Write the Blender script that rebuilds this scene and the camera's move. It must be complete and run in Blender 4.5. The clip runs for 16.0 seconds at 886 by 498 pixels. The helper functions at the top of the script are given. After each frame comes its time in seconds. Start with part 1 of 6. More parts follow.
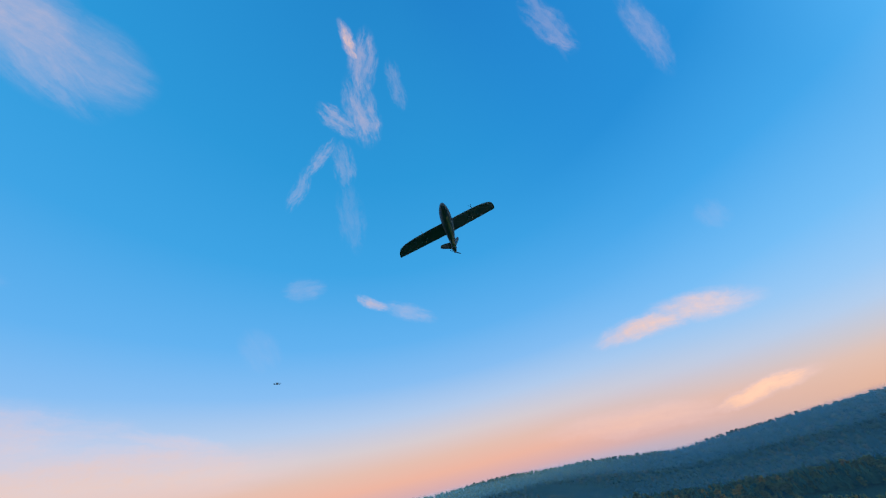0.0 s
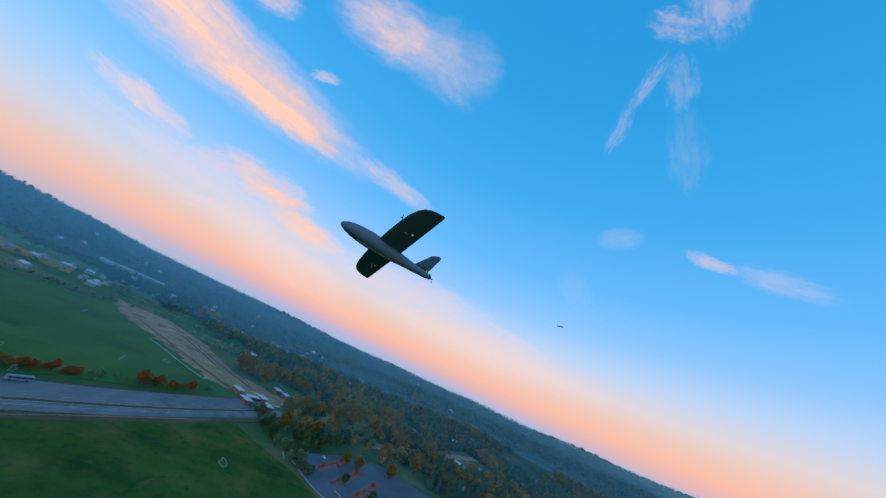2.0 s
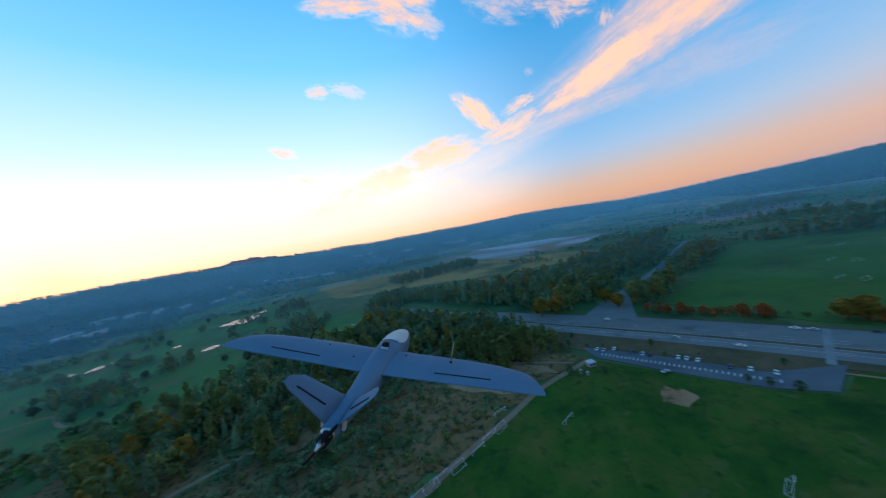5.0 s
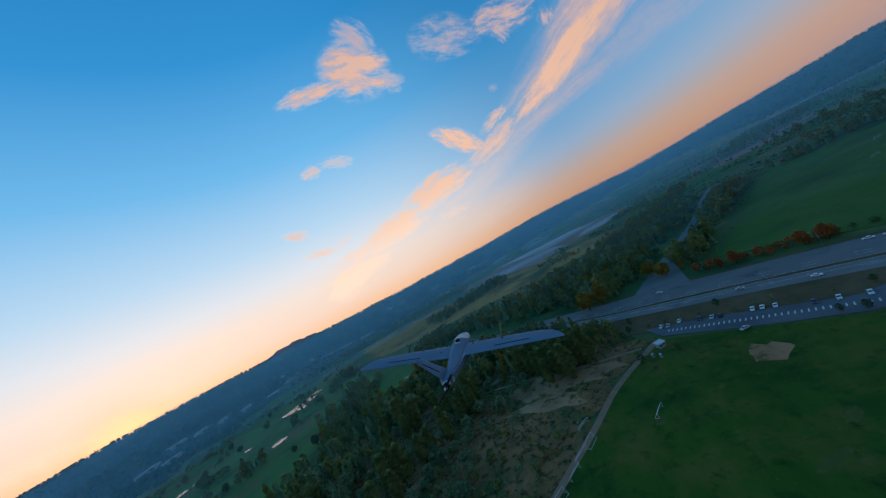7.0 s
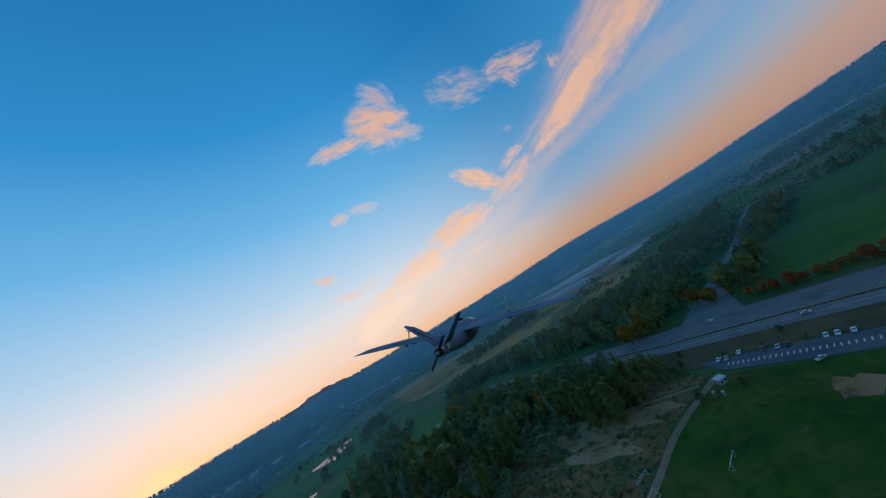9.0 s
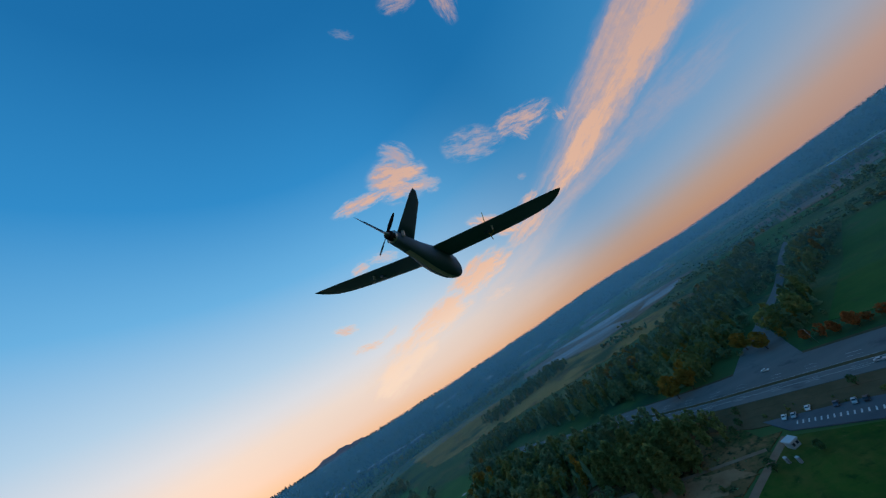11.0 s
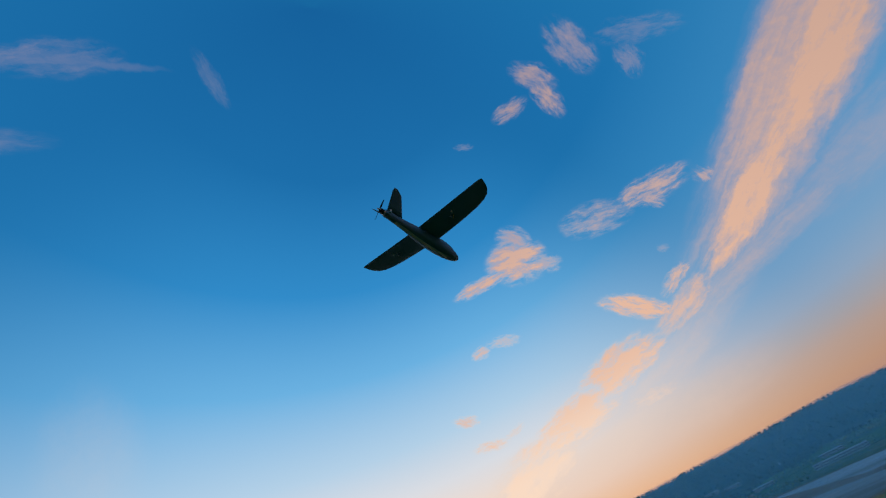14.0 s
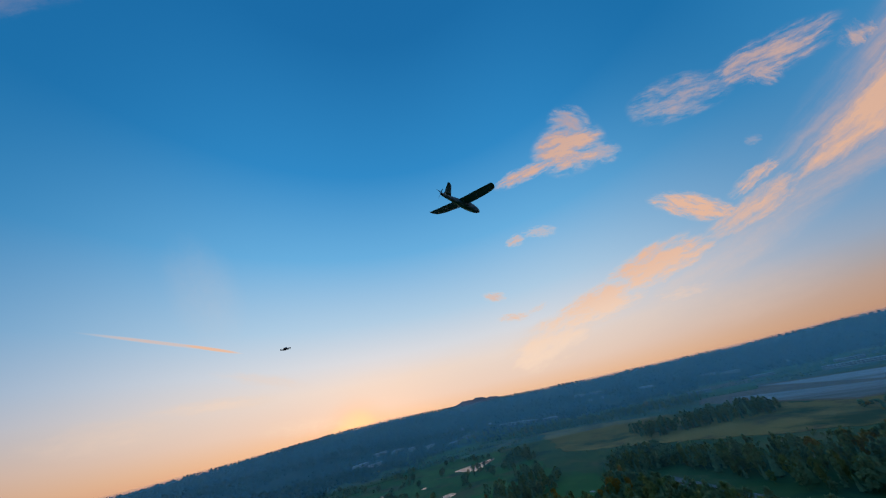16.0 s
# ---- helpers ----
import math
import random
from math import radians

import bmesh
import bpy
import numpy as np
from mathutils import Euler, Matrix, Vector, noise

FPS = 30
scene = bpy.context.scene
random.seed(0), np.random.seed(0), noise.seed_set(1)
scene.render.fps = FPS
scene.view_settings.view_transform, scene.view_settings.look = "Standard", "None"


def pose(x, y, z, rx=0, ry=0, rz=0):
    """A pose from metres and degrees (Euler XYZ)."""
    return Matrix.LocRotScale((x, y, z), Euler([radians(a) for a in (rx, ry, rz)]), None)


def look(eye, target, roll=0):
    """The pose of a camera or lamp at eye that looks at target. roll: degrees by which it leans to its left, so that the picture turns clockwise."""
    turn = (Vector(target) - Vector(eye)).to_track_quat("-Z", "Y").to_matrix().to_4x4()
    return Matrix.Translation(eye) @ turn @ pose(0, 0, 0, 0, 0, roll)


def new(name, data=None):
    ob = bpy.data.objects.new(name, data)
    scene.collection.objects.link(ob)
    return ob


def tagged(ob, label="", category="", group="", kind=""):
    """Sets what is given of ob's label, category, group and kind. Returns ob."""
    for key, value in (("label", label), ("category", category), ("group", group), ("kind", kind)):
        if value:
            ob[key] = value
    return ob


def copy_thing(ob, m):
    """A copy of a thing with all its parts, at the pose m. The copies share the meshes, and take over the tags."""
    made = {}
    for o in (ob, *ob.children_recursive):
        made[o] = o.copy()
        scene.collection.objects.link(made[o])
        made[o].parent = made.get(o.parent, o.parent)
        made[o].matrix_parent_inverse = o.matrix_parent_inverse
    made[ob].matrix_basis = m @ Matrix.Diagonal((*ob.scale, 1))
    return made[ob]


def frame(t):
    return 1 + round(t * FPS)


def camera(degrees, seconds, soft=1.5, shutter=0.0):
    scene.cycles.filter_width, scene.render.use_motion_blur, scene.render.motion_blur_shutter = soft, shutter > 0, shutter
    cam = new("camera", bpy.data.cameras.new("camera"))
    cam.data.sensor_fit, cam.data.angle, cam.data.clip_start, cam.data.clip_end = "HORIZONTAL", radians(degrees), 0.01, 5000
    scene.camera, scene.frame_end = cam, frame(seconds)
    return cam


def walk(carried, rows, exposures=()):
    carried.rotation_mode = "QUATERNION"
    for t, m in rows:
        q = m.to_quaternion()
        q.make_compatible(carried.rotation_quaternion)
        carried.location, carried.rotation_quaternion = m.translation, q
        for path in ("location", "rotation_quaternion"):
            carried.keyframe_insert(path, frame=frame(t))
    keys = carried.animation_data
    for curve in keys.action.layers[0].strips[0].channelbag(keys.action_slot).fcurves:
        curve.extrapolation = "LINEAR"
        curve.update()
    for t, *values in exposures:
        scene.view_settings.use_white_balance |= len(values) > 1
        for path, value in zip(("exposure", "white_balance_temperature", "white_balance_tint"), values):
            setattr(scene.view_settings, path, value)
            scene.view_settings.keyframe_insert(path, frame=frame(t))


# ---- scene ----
cam = camera(112.4, 16.0, soft=1.2, shutter=0.12)
walk(cam, [
    (0, pose(0.36, -2.27, 97.76, 131.52, 10.77, 21.28)),
    (0.5, pose(0.80, -1.97, 97.98, 130.49, 4.84, 27.33)),
    (1, pose(1.37, -1.34, 98.30, 129.08, -4.40, 38.46)),
    (1.5, pose(1.89, -0.69, 98.76, 123.69, -15.62, 50.27)),
    (2, pose(2.15, -0.10, 99.30, 115.71, -23.87, 65.98)),
    (2.5, pose(2.13, 0.47, 99.90, 105.15, -28.15, 83.87)),
    (3, pose(1.89, 0.98, 100.46, 94.17, -28.09, 102.67)),
    (3.5, pose(1.47, 1.34, 100.90, 84.22, -23.37, 122.13)),
    (4, pose(0.65, 1.38, 100.98, 78.03, -13.35, 143.90)),
    (4.5, pose(-0.14, 1.20, 100.76, 78.73, -0.12, 168.76)),
    (5, pose(-0.66, 0.98, 100.46, 86.94, 11.22, -162.71)),
    (5.2, pose(-0.85, 0.95, 100.37, 91.29, 14.32, -152.22)),
    (7.3, pose(-0.82, 1.76, 100.48, 95.03, 30.59, -157.92)),
    (7.5, pose(-0.85, 1.81, 100.48, 95.73, 30.71, -156.70)),
    (8, pose(-0.88, 1.70, 100.33, 98.31, 31.19, -153.91)),
    (8.5, pose(-0.85, 1.61, 100.17, 101.37, 31.29, -152.42)),
    (9, pose(-0.71, 1.48, 100.08, 104.82, 31.82, -151.93)),
    (9.2, pose(-0.67, 1.46, 100.02, 105.56, 31.98, -152.29)),
    (11.3, pose(-0.43, 1.07, 99.41, 119.36, 31.70, -145.43)),
    (11.5, pose(-0.42, 1.00, 99.34, 121.40, 30.77, -143.65)),
    (12, pose(-0.54, 1.15, 99.07, 124.56, 28.60, -138.99)),
    (12.5, pose(-0.69, 1.29, 98.83, 125.27, 26.68, -135.80)),
    (13, pose(-0.77, 1.28, 98.80, 126.58, 24.94, -133.33)),
    (13.5, pose(-0.76, 1.21, 98.67, 132.47, 22.49, -130.43)),
    (14, pose(-0.79, 1.15, 98.31, 141.01, 19.03, -126.66)),
    (14.5, pose(-0.97, 1.11, 98.08, 143.01, 15.07, -123.73)),
    (15, pose(-1.54, 1.57, 97.44, 136.51, 12.22, -121.35)),
    (15.5, pose(-2.02, 1.99, 97.41, 127.33, 11.61, -120.89)),
    (16, pose(-2.36, 2.52, 97.42, 120.11, 11.59, -123.20)),
], exposures=[(0, 0.5), (1.0, 0.55), (2.0, 0.66), (3.0, 0.70), (4.0, 0.68), (4.5, 0.60), (5.2, 0.36), (7.3, -0.12), (9.2, -0.19), (11.3, -0.25), (14.5, -0.25), (16.0, -0.3)])

PLAN = 0.87          # plan units to metres
SUN_AZ, SUN_EL = 248.0, 2.0


def lin(r, g, b):
    """Linear colour from 0..255 display values."""
    return tuple((c / 255 / 12.92) if c < 10.3 else ((c / 255 + 0.055) / 1.055) ** 2.4 for c in (r, g, b)) + (1.0,)


def heading(az, el=0.0):
    """Unit vector; az is counted leftwards from +y, in degrees."""
    a, e = radians(az), radians(el)
    return Vector((-math.sin(a) * math.cos(e), math.cos(a) * math.cos(e), math.sin(e)))


# ---- sky ----
world = bpy.data.worlds.new("dusk_sky")
scene.world = world
world.use_nodes = True
WT = world.node_tree
WT.nodes.clear()


def wn(kind, **props):
    n = WT.nodes.new(kind)
    for key, value in props.items():
        if key == "operation":
            n.operation = value
        elif key == "blend":
            n.blend_type = value
    return n


def wlink(a, b):
    WT.links.new(a, b)


def wmath(op, a, b=None, c=None, clamp=False):
    n = wn("ShaderNodeMath", operation=op)
    n.use_clamp = clamp
    for i, v in enumerate((a, b, c)):
        if v is None:
            continue
        if isinstance(v, (int, float)):
            n.inputs[i].default_value = v
        else:
            wlink(v, n.inputs[i])
    return n.outputs[0]


def wrange(v, a, b, c=0.0, d=1.0, smooth=True):
    n = wn("ShaderNodeMapRange")
    n.interpolation_type = "SMOOTHSTEP" if smooth else "LINEAR"
    wlink(v, n.inputs[0])
    for i, x in enumerate((a, b, c, d)):
        n.inputs[i + 1].default_value = x
    return n.outputs[0]


def wmix(fac, a, b, blend="MIX"):
    n = wn("ShaderNodeMix")
    n.data_type, n.blend_type, n.clamp_factor = "RGBA", blend, True
    for sock, v in ((n.inputs[0], fac), (n.inputs[6], a), (n.inputs[7], b)):
        if isinstance(v, (int, float, tuple)):
            sock.default_value = v
        else:
            wlink(v, sock)
    return n.outputs[2]


def wramp(v, stops):
    n = wn("ShaderNodeValToRGB")
    n.color_ramp.interpolation = "LINEAR"
    els = n.color_ramp.elements
    while len(els) < len(stops):
        els.new(0.5)
    for e, (p, c) in zip(els, sorted(stops)):
        e.position, e.color = p, c
    wlink(v, n.inputs[0])
    return n.outputs[0]


ray_dir = wn("ShaderNodeTexCoord").outputs["Generated"]
sep = wn("ShaderNodeSeparateXYZ")
wlink(ray_dir, sep.inputs[0])
up = sep.outputs[2]


def wdot(v, vec):
    n = wn("ShaderNodeVectorMath", operation="DOT_PRODUCT")
    wlink(v, n.inputs[0])
    n.inputs[1].default_value = vec
    return n.outputs["Value"]


elev = wmath("DIVIDE", wmath("ARCSINE", wmath("MAXIMUM", up, -0.02)), math.pi / 2)
flat_len = wmath("SQRT", wmath("MAXIMUM", wmath("SUBTRACT", 1.0, wmath("MULTIPLY", up, up)), 0.0001))
towards = wmath("DIVIDE", wdot(ray_dir, heading(SUN_AZ - 10)), flat_len)


def E(*stops):
    """Colour stops: elevation in degrees and a display colour."""
    return [(max(0.0, d / 90), lin(*c)) for d, *c in stops]


away_col = wramp(elev, E((0, 132, 150, 180), (1.2, 142, 148, 178), (2.6, 182, 146, 150), (4.4, 201, 152, 137), (6.5, 194, 160, 149), (9.2, 182, 172, 176), (13, 152, 172, 200), (18, 112, 160, 206),
                         (25, 80, 150, 204), (38, 48, 138, 195), (55, 32, 128, 185), (90, 22, 110, 171)))
side_col = wramp(elev, E((0, 190, 148, 132), (1.5, 198, 156, 132), (4, 190, 164, 154), (6, 170, 170, 180), (8.5, 148, 174, 204), (11.5, 126, 170, 210), (18, 94, 160, 210),
                         (30, 52, 140, 200), (45, 27, 120, 184), (90, 20, 104, 168)))
sun_col = wramp(elev, E((0, 252, 188, 144), (1.5, 252, 204, 168), (4, 251, 220, 202), (8, 250, 232, 222), (12, 230, 234, 242), (18, 188, 221, 247),
                        (30, 112, 189, 241), (45, 50, 149, 216), (65, 27, 118, 183), (90, 20, 104, 168)))
base_sky = wmix(wrange(towards, -0.75, 0.25), away_col, side_col)
base_sky = wmix(wrange(towards, 0.36, 0.97), base_sky, sun_col)

# the glow round the sun behind the ridge
glow = wdot(ray_dir, heading(250.8, 1.0))
halo = wmath("MULTIPLY", wrange(glow, 0.994, 1.0), 0.34)
base_sky = wmix(halo, base_sky, (1.1, 0.62, 0.36, 1))
core = wmath("MULTIPLY", wrange(glow, 0.9975, 1.0), 0.7)
base_sky = wmix(core, base_sky, (1.5, 0.82, 0.42, 1))


def wnoise(vec, scale, detail=5.0, rough=0.55):
    n = wn("ShaderNodeTexNoise")
    n.inputs["Scale"].default_value, n.inputs["Detail"].default_value, n.inputs["Roughness"].default_value = scale, detail, rough
    wlink(vec, n.inputs["Vector"])
    return n


def wvec(op, a, b=None, scale=None):
    n = wn("ShaderNodeVectorMath", operation=op)
    wlink(a, n.inputs[0])
    if b is not None:
        if isinstance(b, tuple):
            n.inputs[1].default_value = b
        else:
            wlink(b, n.inputs[1])
    if scale is not None:
        n.inputs["Scale"].default_value = scale
    return n.outputs[0]


# drawn-out streaks with fibres along their own length
streak_sum = []
drift = random.Random(8)
bend_big = wvec("SCALE", wvec("SUBTRACT", wnoise(ray_dir, 5, 2).outputs["Color"], (0.5, 0.5, 0.5)), scale=0.03)
bend_small = wvec("SCALE", wvec("SUBTRACT", wnoise(ray_dir, 24, 4, 0.6).outputs["Color"], (0.5, 0.5, 0.5)), scale=0.018)
bend_fine = wvec("SCALE", wvec("SUBTRACT", wnoise(ray_dir, 85, 4, 0.65).outputs["Color"], (0.5, 0.5, 0.5)), scale=0.0055)
swept = wvec("ADD", wvec("ADD", wvec("ADD", ray_dir, bend_big), bend_small), bend_fine)


def streak(az1, el1, az2, el2, width, amount, ragged=1.0, vec=None):
    """One streak between two headings, width in degrees to either side; ragged breaks it up into fibres."""
    a, b = heading(az1, el1), heading(az2, el2)
    c = (a + b).normalized()
    e1 = (b - a)
    long = max(e1.length * 0.64, radians(width))
    e2 = c.cross(e1).normalized()
    e1 = e2.cross(c).normalized()
    n = wn("ShaderNodeMapping")
    n.vector_type = "TEXTURE"
    n.inputs["Location"].default_value = c
    n.inputs["Rotation"].default_value = Matrix((e1, e2, c)).transposed().to_euler()
    n.inputs["Scale"].default_value = (long, radians(width) * 1.45, 0.8)
    src = swept if vec is None else vec
    if streak_sum:
        # each layer follows on the last, so that the sky is worked out layer by layer
        step = wn("ShaderNodeVectorMath", operation="MULTIPLY_ADD")
        wlink(streak_sum[0], step.inputs[0])
        step.inputs[1].default_value = (1e-9, 1e-9, 1e-9)
        wlink(src, step.inputs[2])
        src = step.outputs[0]
    wlink(src, n.inputs["Vector"])
    ln = wn("ShaderNodeVectorMath", operation="LENGTH")
    wlink(n.outputs[0], ln.inputs[0])
    near = wmath("SUBTRACT", 1.0, wmath("MULTIPLY", ln.outputs["Value"], ln.outputs["Value"]), clamp=True)
    if vec is None:
        k = wn("ShaderNodeMapping")
        ratio = min(5.0, max(1.0, long / radians(width)))
        k.inputs["Location"].default_value = (drift.uniform(0, 50), drift.uniform(0, 50), 0)
        k.inputs["Scale"].default_value = (0.24 * ratio, 1.15, 0.0)
        wlink(n.outputs[0], k.inputs["Vector"])
        hairs = wmath("MULTIPLY", wmath("SUBTRACT", wnoise(k.outputs[0], 2.4, 5, 0.66).outputs["Fac"], 0.52), 1.5 * ragged)
        near = wmath("MULTIPLY", wrange(wmath("ADD", near, wmath("MULTIPLY", hairs, wrange(near, 0.0, 0.45))), 0.0, 1.35), amount)
    else:
        near = wmath("MULTIPLY", wrange(near, 0.0, 0.9), amount)
    if streak_sum:
        near = wmath("MAXIMUM", streak_sum[0], near)
    streak_sum[:] = [near]


# the great band and its tail
streak(138.4, 25.4, 159.9, 20.8, 3.00, 1.45, 0.7)
streak(151.4, 23.4, 176.5, 16.4, 2.18, 1.45, 0.8)
streak(141.9, 27.9, 163.6, 24.1, 2.79, 0.6, 1.4)
streak(148.8, 22.5, 170.2, 16.0, 1.66, 0.7, 0.6)
streak(175.1, 16.9, 187.6, 14.8, 1.65, 1, 1.1)
streak(187.3, 15.0, 201.9, 13.7, 2.36, 1.5, 1.5)
streak(198.4, 12.3, 213.2, 10.5, 2.42, 1.5, 1.5)
streak(208.5, 9.3, 222.8, 6.4, 3.24, 1.3, 1.4)
streak(201.8, 15.1, 195.1, 15.2, 1.08, 1.2, 1.3)
streak(213.0, 11.6, 204.2, 10.9, 1.01, 1.2, 1.3)
streak(153.7, 15.6, 185.9, 14.0, 1.64, 0.5, 0.8)
streak(172.1, 14.5, 201.7, 8.1, 2.17, 0.42, 0.8)
streak(185.6, 9.1, 212.0, 4.6, 2.08, 0.3, 0.7)
streak(198.3, 9.4, 190.1, 8.8, 1.02, 0.6, 1.2)
streak(146.0, 23.0, 100.9, 28.9, 4.29, 0.95, 0.7)
streak(130.2, 25.0, 104.9, 27.8, 2.23, 1.5, 0.6)
streak(104.1, 29.5, 81.9, 28.2, 1.54, 0.55, 0.8)
streak(176.7, 18.4, 105.3, 27.9, 3.28, 1, 0.7)
streak(169.4, 19.4, 110.8, 26.6, 2.07, 1.3, 0.7)
streak(121.5, 44.5, 97.6, 51.5, 3.64, 0.75, 0.8)
streak(113.4, 48.2, 88.2, 51.4, 3.80, 0.42, 0.9)
streak(116.7, 34.4, 112.3, 37.2, 0.68, 0.6, 1.2)
streak(132.9, 35.4, 124.6, 38.9, 1.82, 0.6, 1.2)
streak(109.4, 50.6, 87.0, 49.1, 3.48, 0.35, 1.2)
# small clouds near the band
streak(190.2, 23.3, 183.2, 16.2, 1.43, 1.4, 1.5)
streak(182.4, 18.6, 175.8, 19.8, 0.87, 0.9, 1.4)
streak(203.3, 39.5, 191.9, 35.4, 3.37, 1.4, 1.9)
streak(213.9, 37.4, 201.0, 37.2, 1.16, 1.2, 1.5)
streak(197.2, 43.6, 192.7, 38.7, 1.80, 0.7, 1.8)
streak(194.8, 35.2, 190.0, 32.9, 1.33, 0.6, 1.8)
streak(184.6, 36.3, 173.9, 31.0, 2.31, 0.55, 2.3)
streak(174.3, 32.2, 164.3, 28.6, 1.91, 0.75, 2.2)
streak(171.4, 30.8, 170.4, 27.4, 1.02, 0.7, 2)
streak(163.8, 27.7, 164.4, 24.9, 1.04, 0.7, 1.8)
streak(216.8, 27.0, 213.2, 26.9, 0.86, 0.85, 1.7)
streak(213.1, 27.5, 206.6, 26.2, 0.87, 0.55, 1.9)
streak(224.6, 18.7, 220.2, 17.8, 0.89, 0.95, 1.7)
streak(223.0, 14.1, 217.1, 13.6, 0.67, 0.95, 1.6)
streak(217.4, 13.8, 213.5, 14.6, 0.39, 0.6, 1.5)
streak(158.1, 58.9, 159.0, 51.7, 1.53, 0.7, 1.9)
streak(160.3, 55.4, 163.7, 48.6, 1.43, 0.85, 1.8)
streak(174.0, 58.1, 164.8, 55.3, 1.33, 0.7, 1.9)
streak(146.7, 55.5, 152.8, 47.6, 1.99, 0.5, 2)
streak(148.7, 45.1, 153.2, 40.5, 1.23, 0.32, 2.2)
streak(147.5, 47.8, 145.1, 38.7, 1.38, 0.2, 2.2)
streak(188.7, 61.1, 185.2, 58.7, 0.59, 0.2, 1.8)
streak(177.3, 24.1, 176.2, 22.7, 0.61, 0.3, 1.6)
# faint high trails
streak(318.3, 56.9, 306.3, 68.8, 0.49, 0.2, 0.3)
streak(307.8, 73.4, 286.2, 71.5, 0.83, 0.13, 1.2)
# low evening streaks
streak(276.9, 8.4, 262.4, 7.8, 0.83, 0.6, 0.8)
streak(264.3, 4.1, 250.7, 3.1, 1.11, 0.6, 0.9)
streak(259.9, 5.2, 254.2, 2.7, 0.59, 0.5, 1)
streak(270.5, 12.5, 258.4, 9.3, 0.79, 0.4, 0.9)
streak(286.2, 6.3, 273.5, 6.3, 1.52, 0.4, 0.8)
streak(253.2, 7.1, 223.4, 6.6, 2.40, 0.35, 0.8)
streak(277.8, 31.1, 270.5, 17.4, 3.45, 0.13, 0.5)
# streaks low over the hills
streak(121.6, 13.8, 114.2, 14.9, 1.59, 0.5, 0.9)
streak(114.3, 14.3, 102.3, 17.0, 1.47, 1.2, 0.9)
streak(109.9, 14.2, 93.5, 13.4, 1.83, 1.15, 0.9)
streak(117.4, 8.4, 100.9, 12.2, 1.62, 0.5, 0.9)
streak(94.8, 12.7, 62.3, 13.4, 2.99, 0.5, 0.8)
streak(84.7, 9.6, 43.1, 9.1, 2.98, 0.6, 0.7)
streak(133.8, 16.1, 122.2, 15.5, 1.51, 0.7, 1.2)
streak(119.4, 15.0, 103.8, 17.2, 2.68, 0.85, 1.1)
streak(109.7, 14.4, 96.0, 12.4, 1.98, 0.75, 1)
streak(186.4, 12.8, 164.6, 15.8, 1.59, 0.45, 0.9)
streak(166.4, 16.0, 144.0, 15.6, 2.86, 0.35, 1)
streak(131.6, 12.2, 101.1, 12.0, 1.99, 0.4, 0.9)
streak(114.9, 9.3, 87.3, 5.8, 3.16, 0.45, 0.7)
streak(197.2, 5.8, 178.4, 6.4, 2.68, 0.3, 0.6)
# northern wisps
streak(45.7, 78.2, 33.0, 73.7, 0.87, 0.8, 1)
streak(28.3, 77.7, 31.5, 69.1, 1.75, 0.34, 1.9)
streak(34.7, 71.4, 28.8, 61.6, 2.28, 0.36, 2.2)
streak(48.0, 65.9, 33.9, 62.8, 1.33, 0.34, 2)
streak(15.0, 73.8, 13.9, 67.1, 1.13, 0.16, 1.9)
streak(41.6, 61.3, 47.6, 54.7, 0.95, 0.28, 1.8)
streak(47.9, 55.7, 50.3, 48.3, 1.03, 0.2, 1.8)
streak(38.7, 61.1, 36.3, 54.0, 1.54, 0.2, 2)
streak(36.8, 54.0, 33.4, 42.8, 2.00, 0.1, 1.8)
streak(47.7, 34.6, 40.5, 35.4, 1.56, 0.18, 1)
streak(33.4, 33.8, 26.5, 31.3, 0.81, 0.6, 0.9)
streak(27.6, 32.0, 17.5, 27.9, 1.24, 0.28, 1)
streak(52.1, 27.4, 47.6, 22.4, 2.19, 0.09, 0.8)
streak(103.6, 49.6, 93.8, 53.4, 4.04, 0.42, 0.7)
streak(98.0, 51.2, 83.9, 54.5, 3.78, 0.26, 0.9)
streak(313.4, 65.8, 315.8, 56.2, 1.58, 0.2, 1.7)
streak(317.3, 61.2, 315.8, 56.2, 0.80, 0.28, 1.3)
streak(303.5, 54.2, 311.0, 43.2, 1.23, 0.2, 1.1)
streak(349.5, 15.6, 334.8, 14.9, 1.46, 0.85, 0.6)
streak(340.4, 16.6, 327.6, 13.8, 1.71, 0.7, 0.6)
streak(340.6, 3.4, 329.4, 4.2, 0.83, 1.2, 0.6)
streak(2.2, 5.6, 338.8, 3.5, 1.55, 0.5, 0.7)
streak(64.6, 14.3, 49.9, 11.7, 0.88, 0.4, 0.8)
streak(65.9, 11.1, 49.1, 8.3, 1.06, 0.4, 0.8)
streak(324.2, 26.9, 324.5, 22.7, 1.63, 0.1, 1)
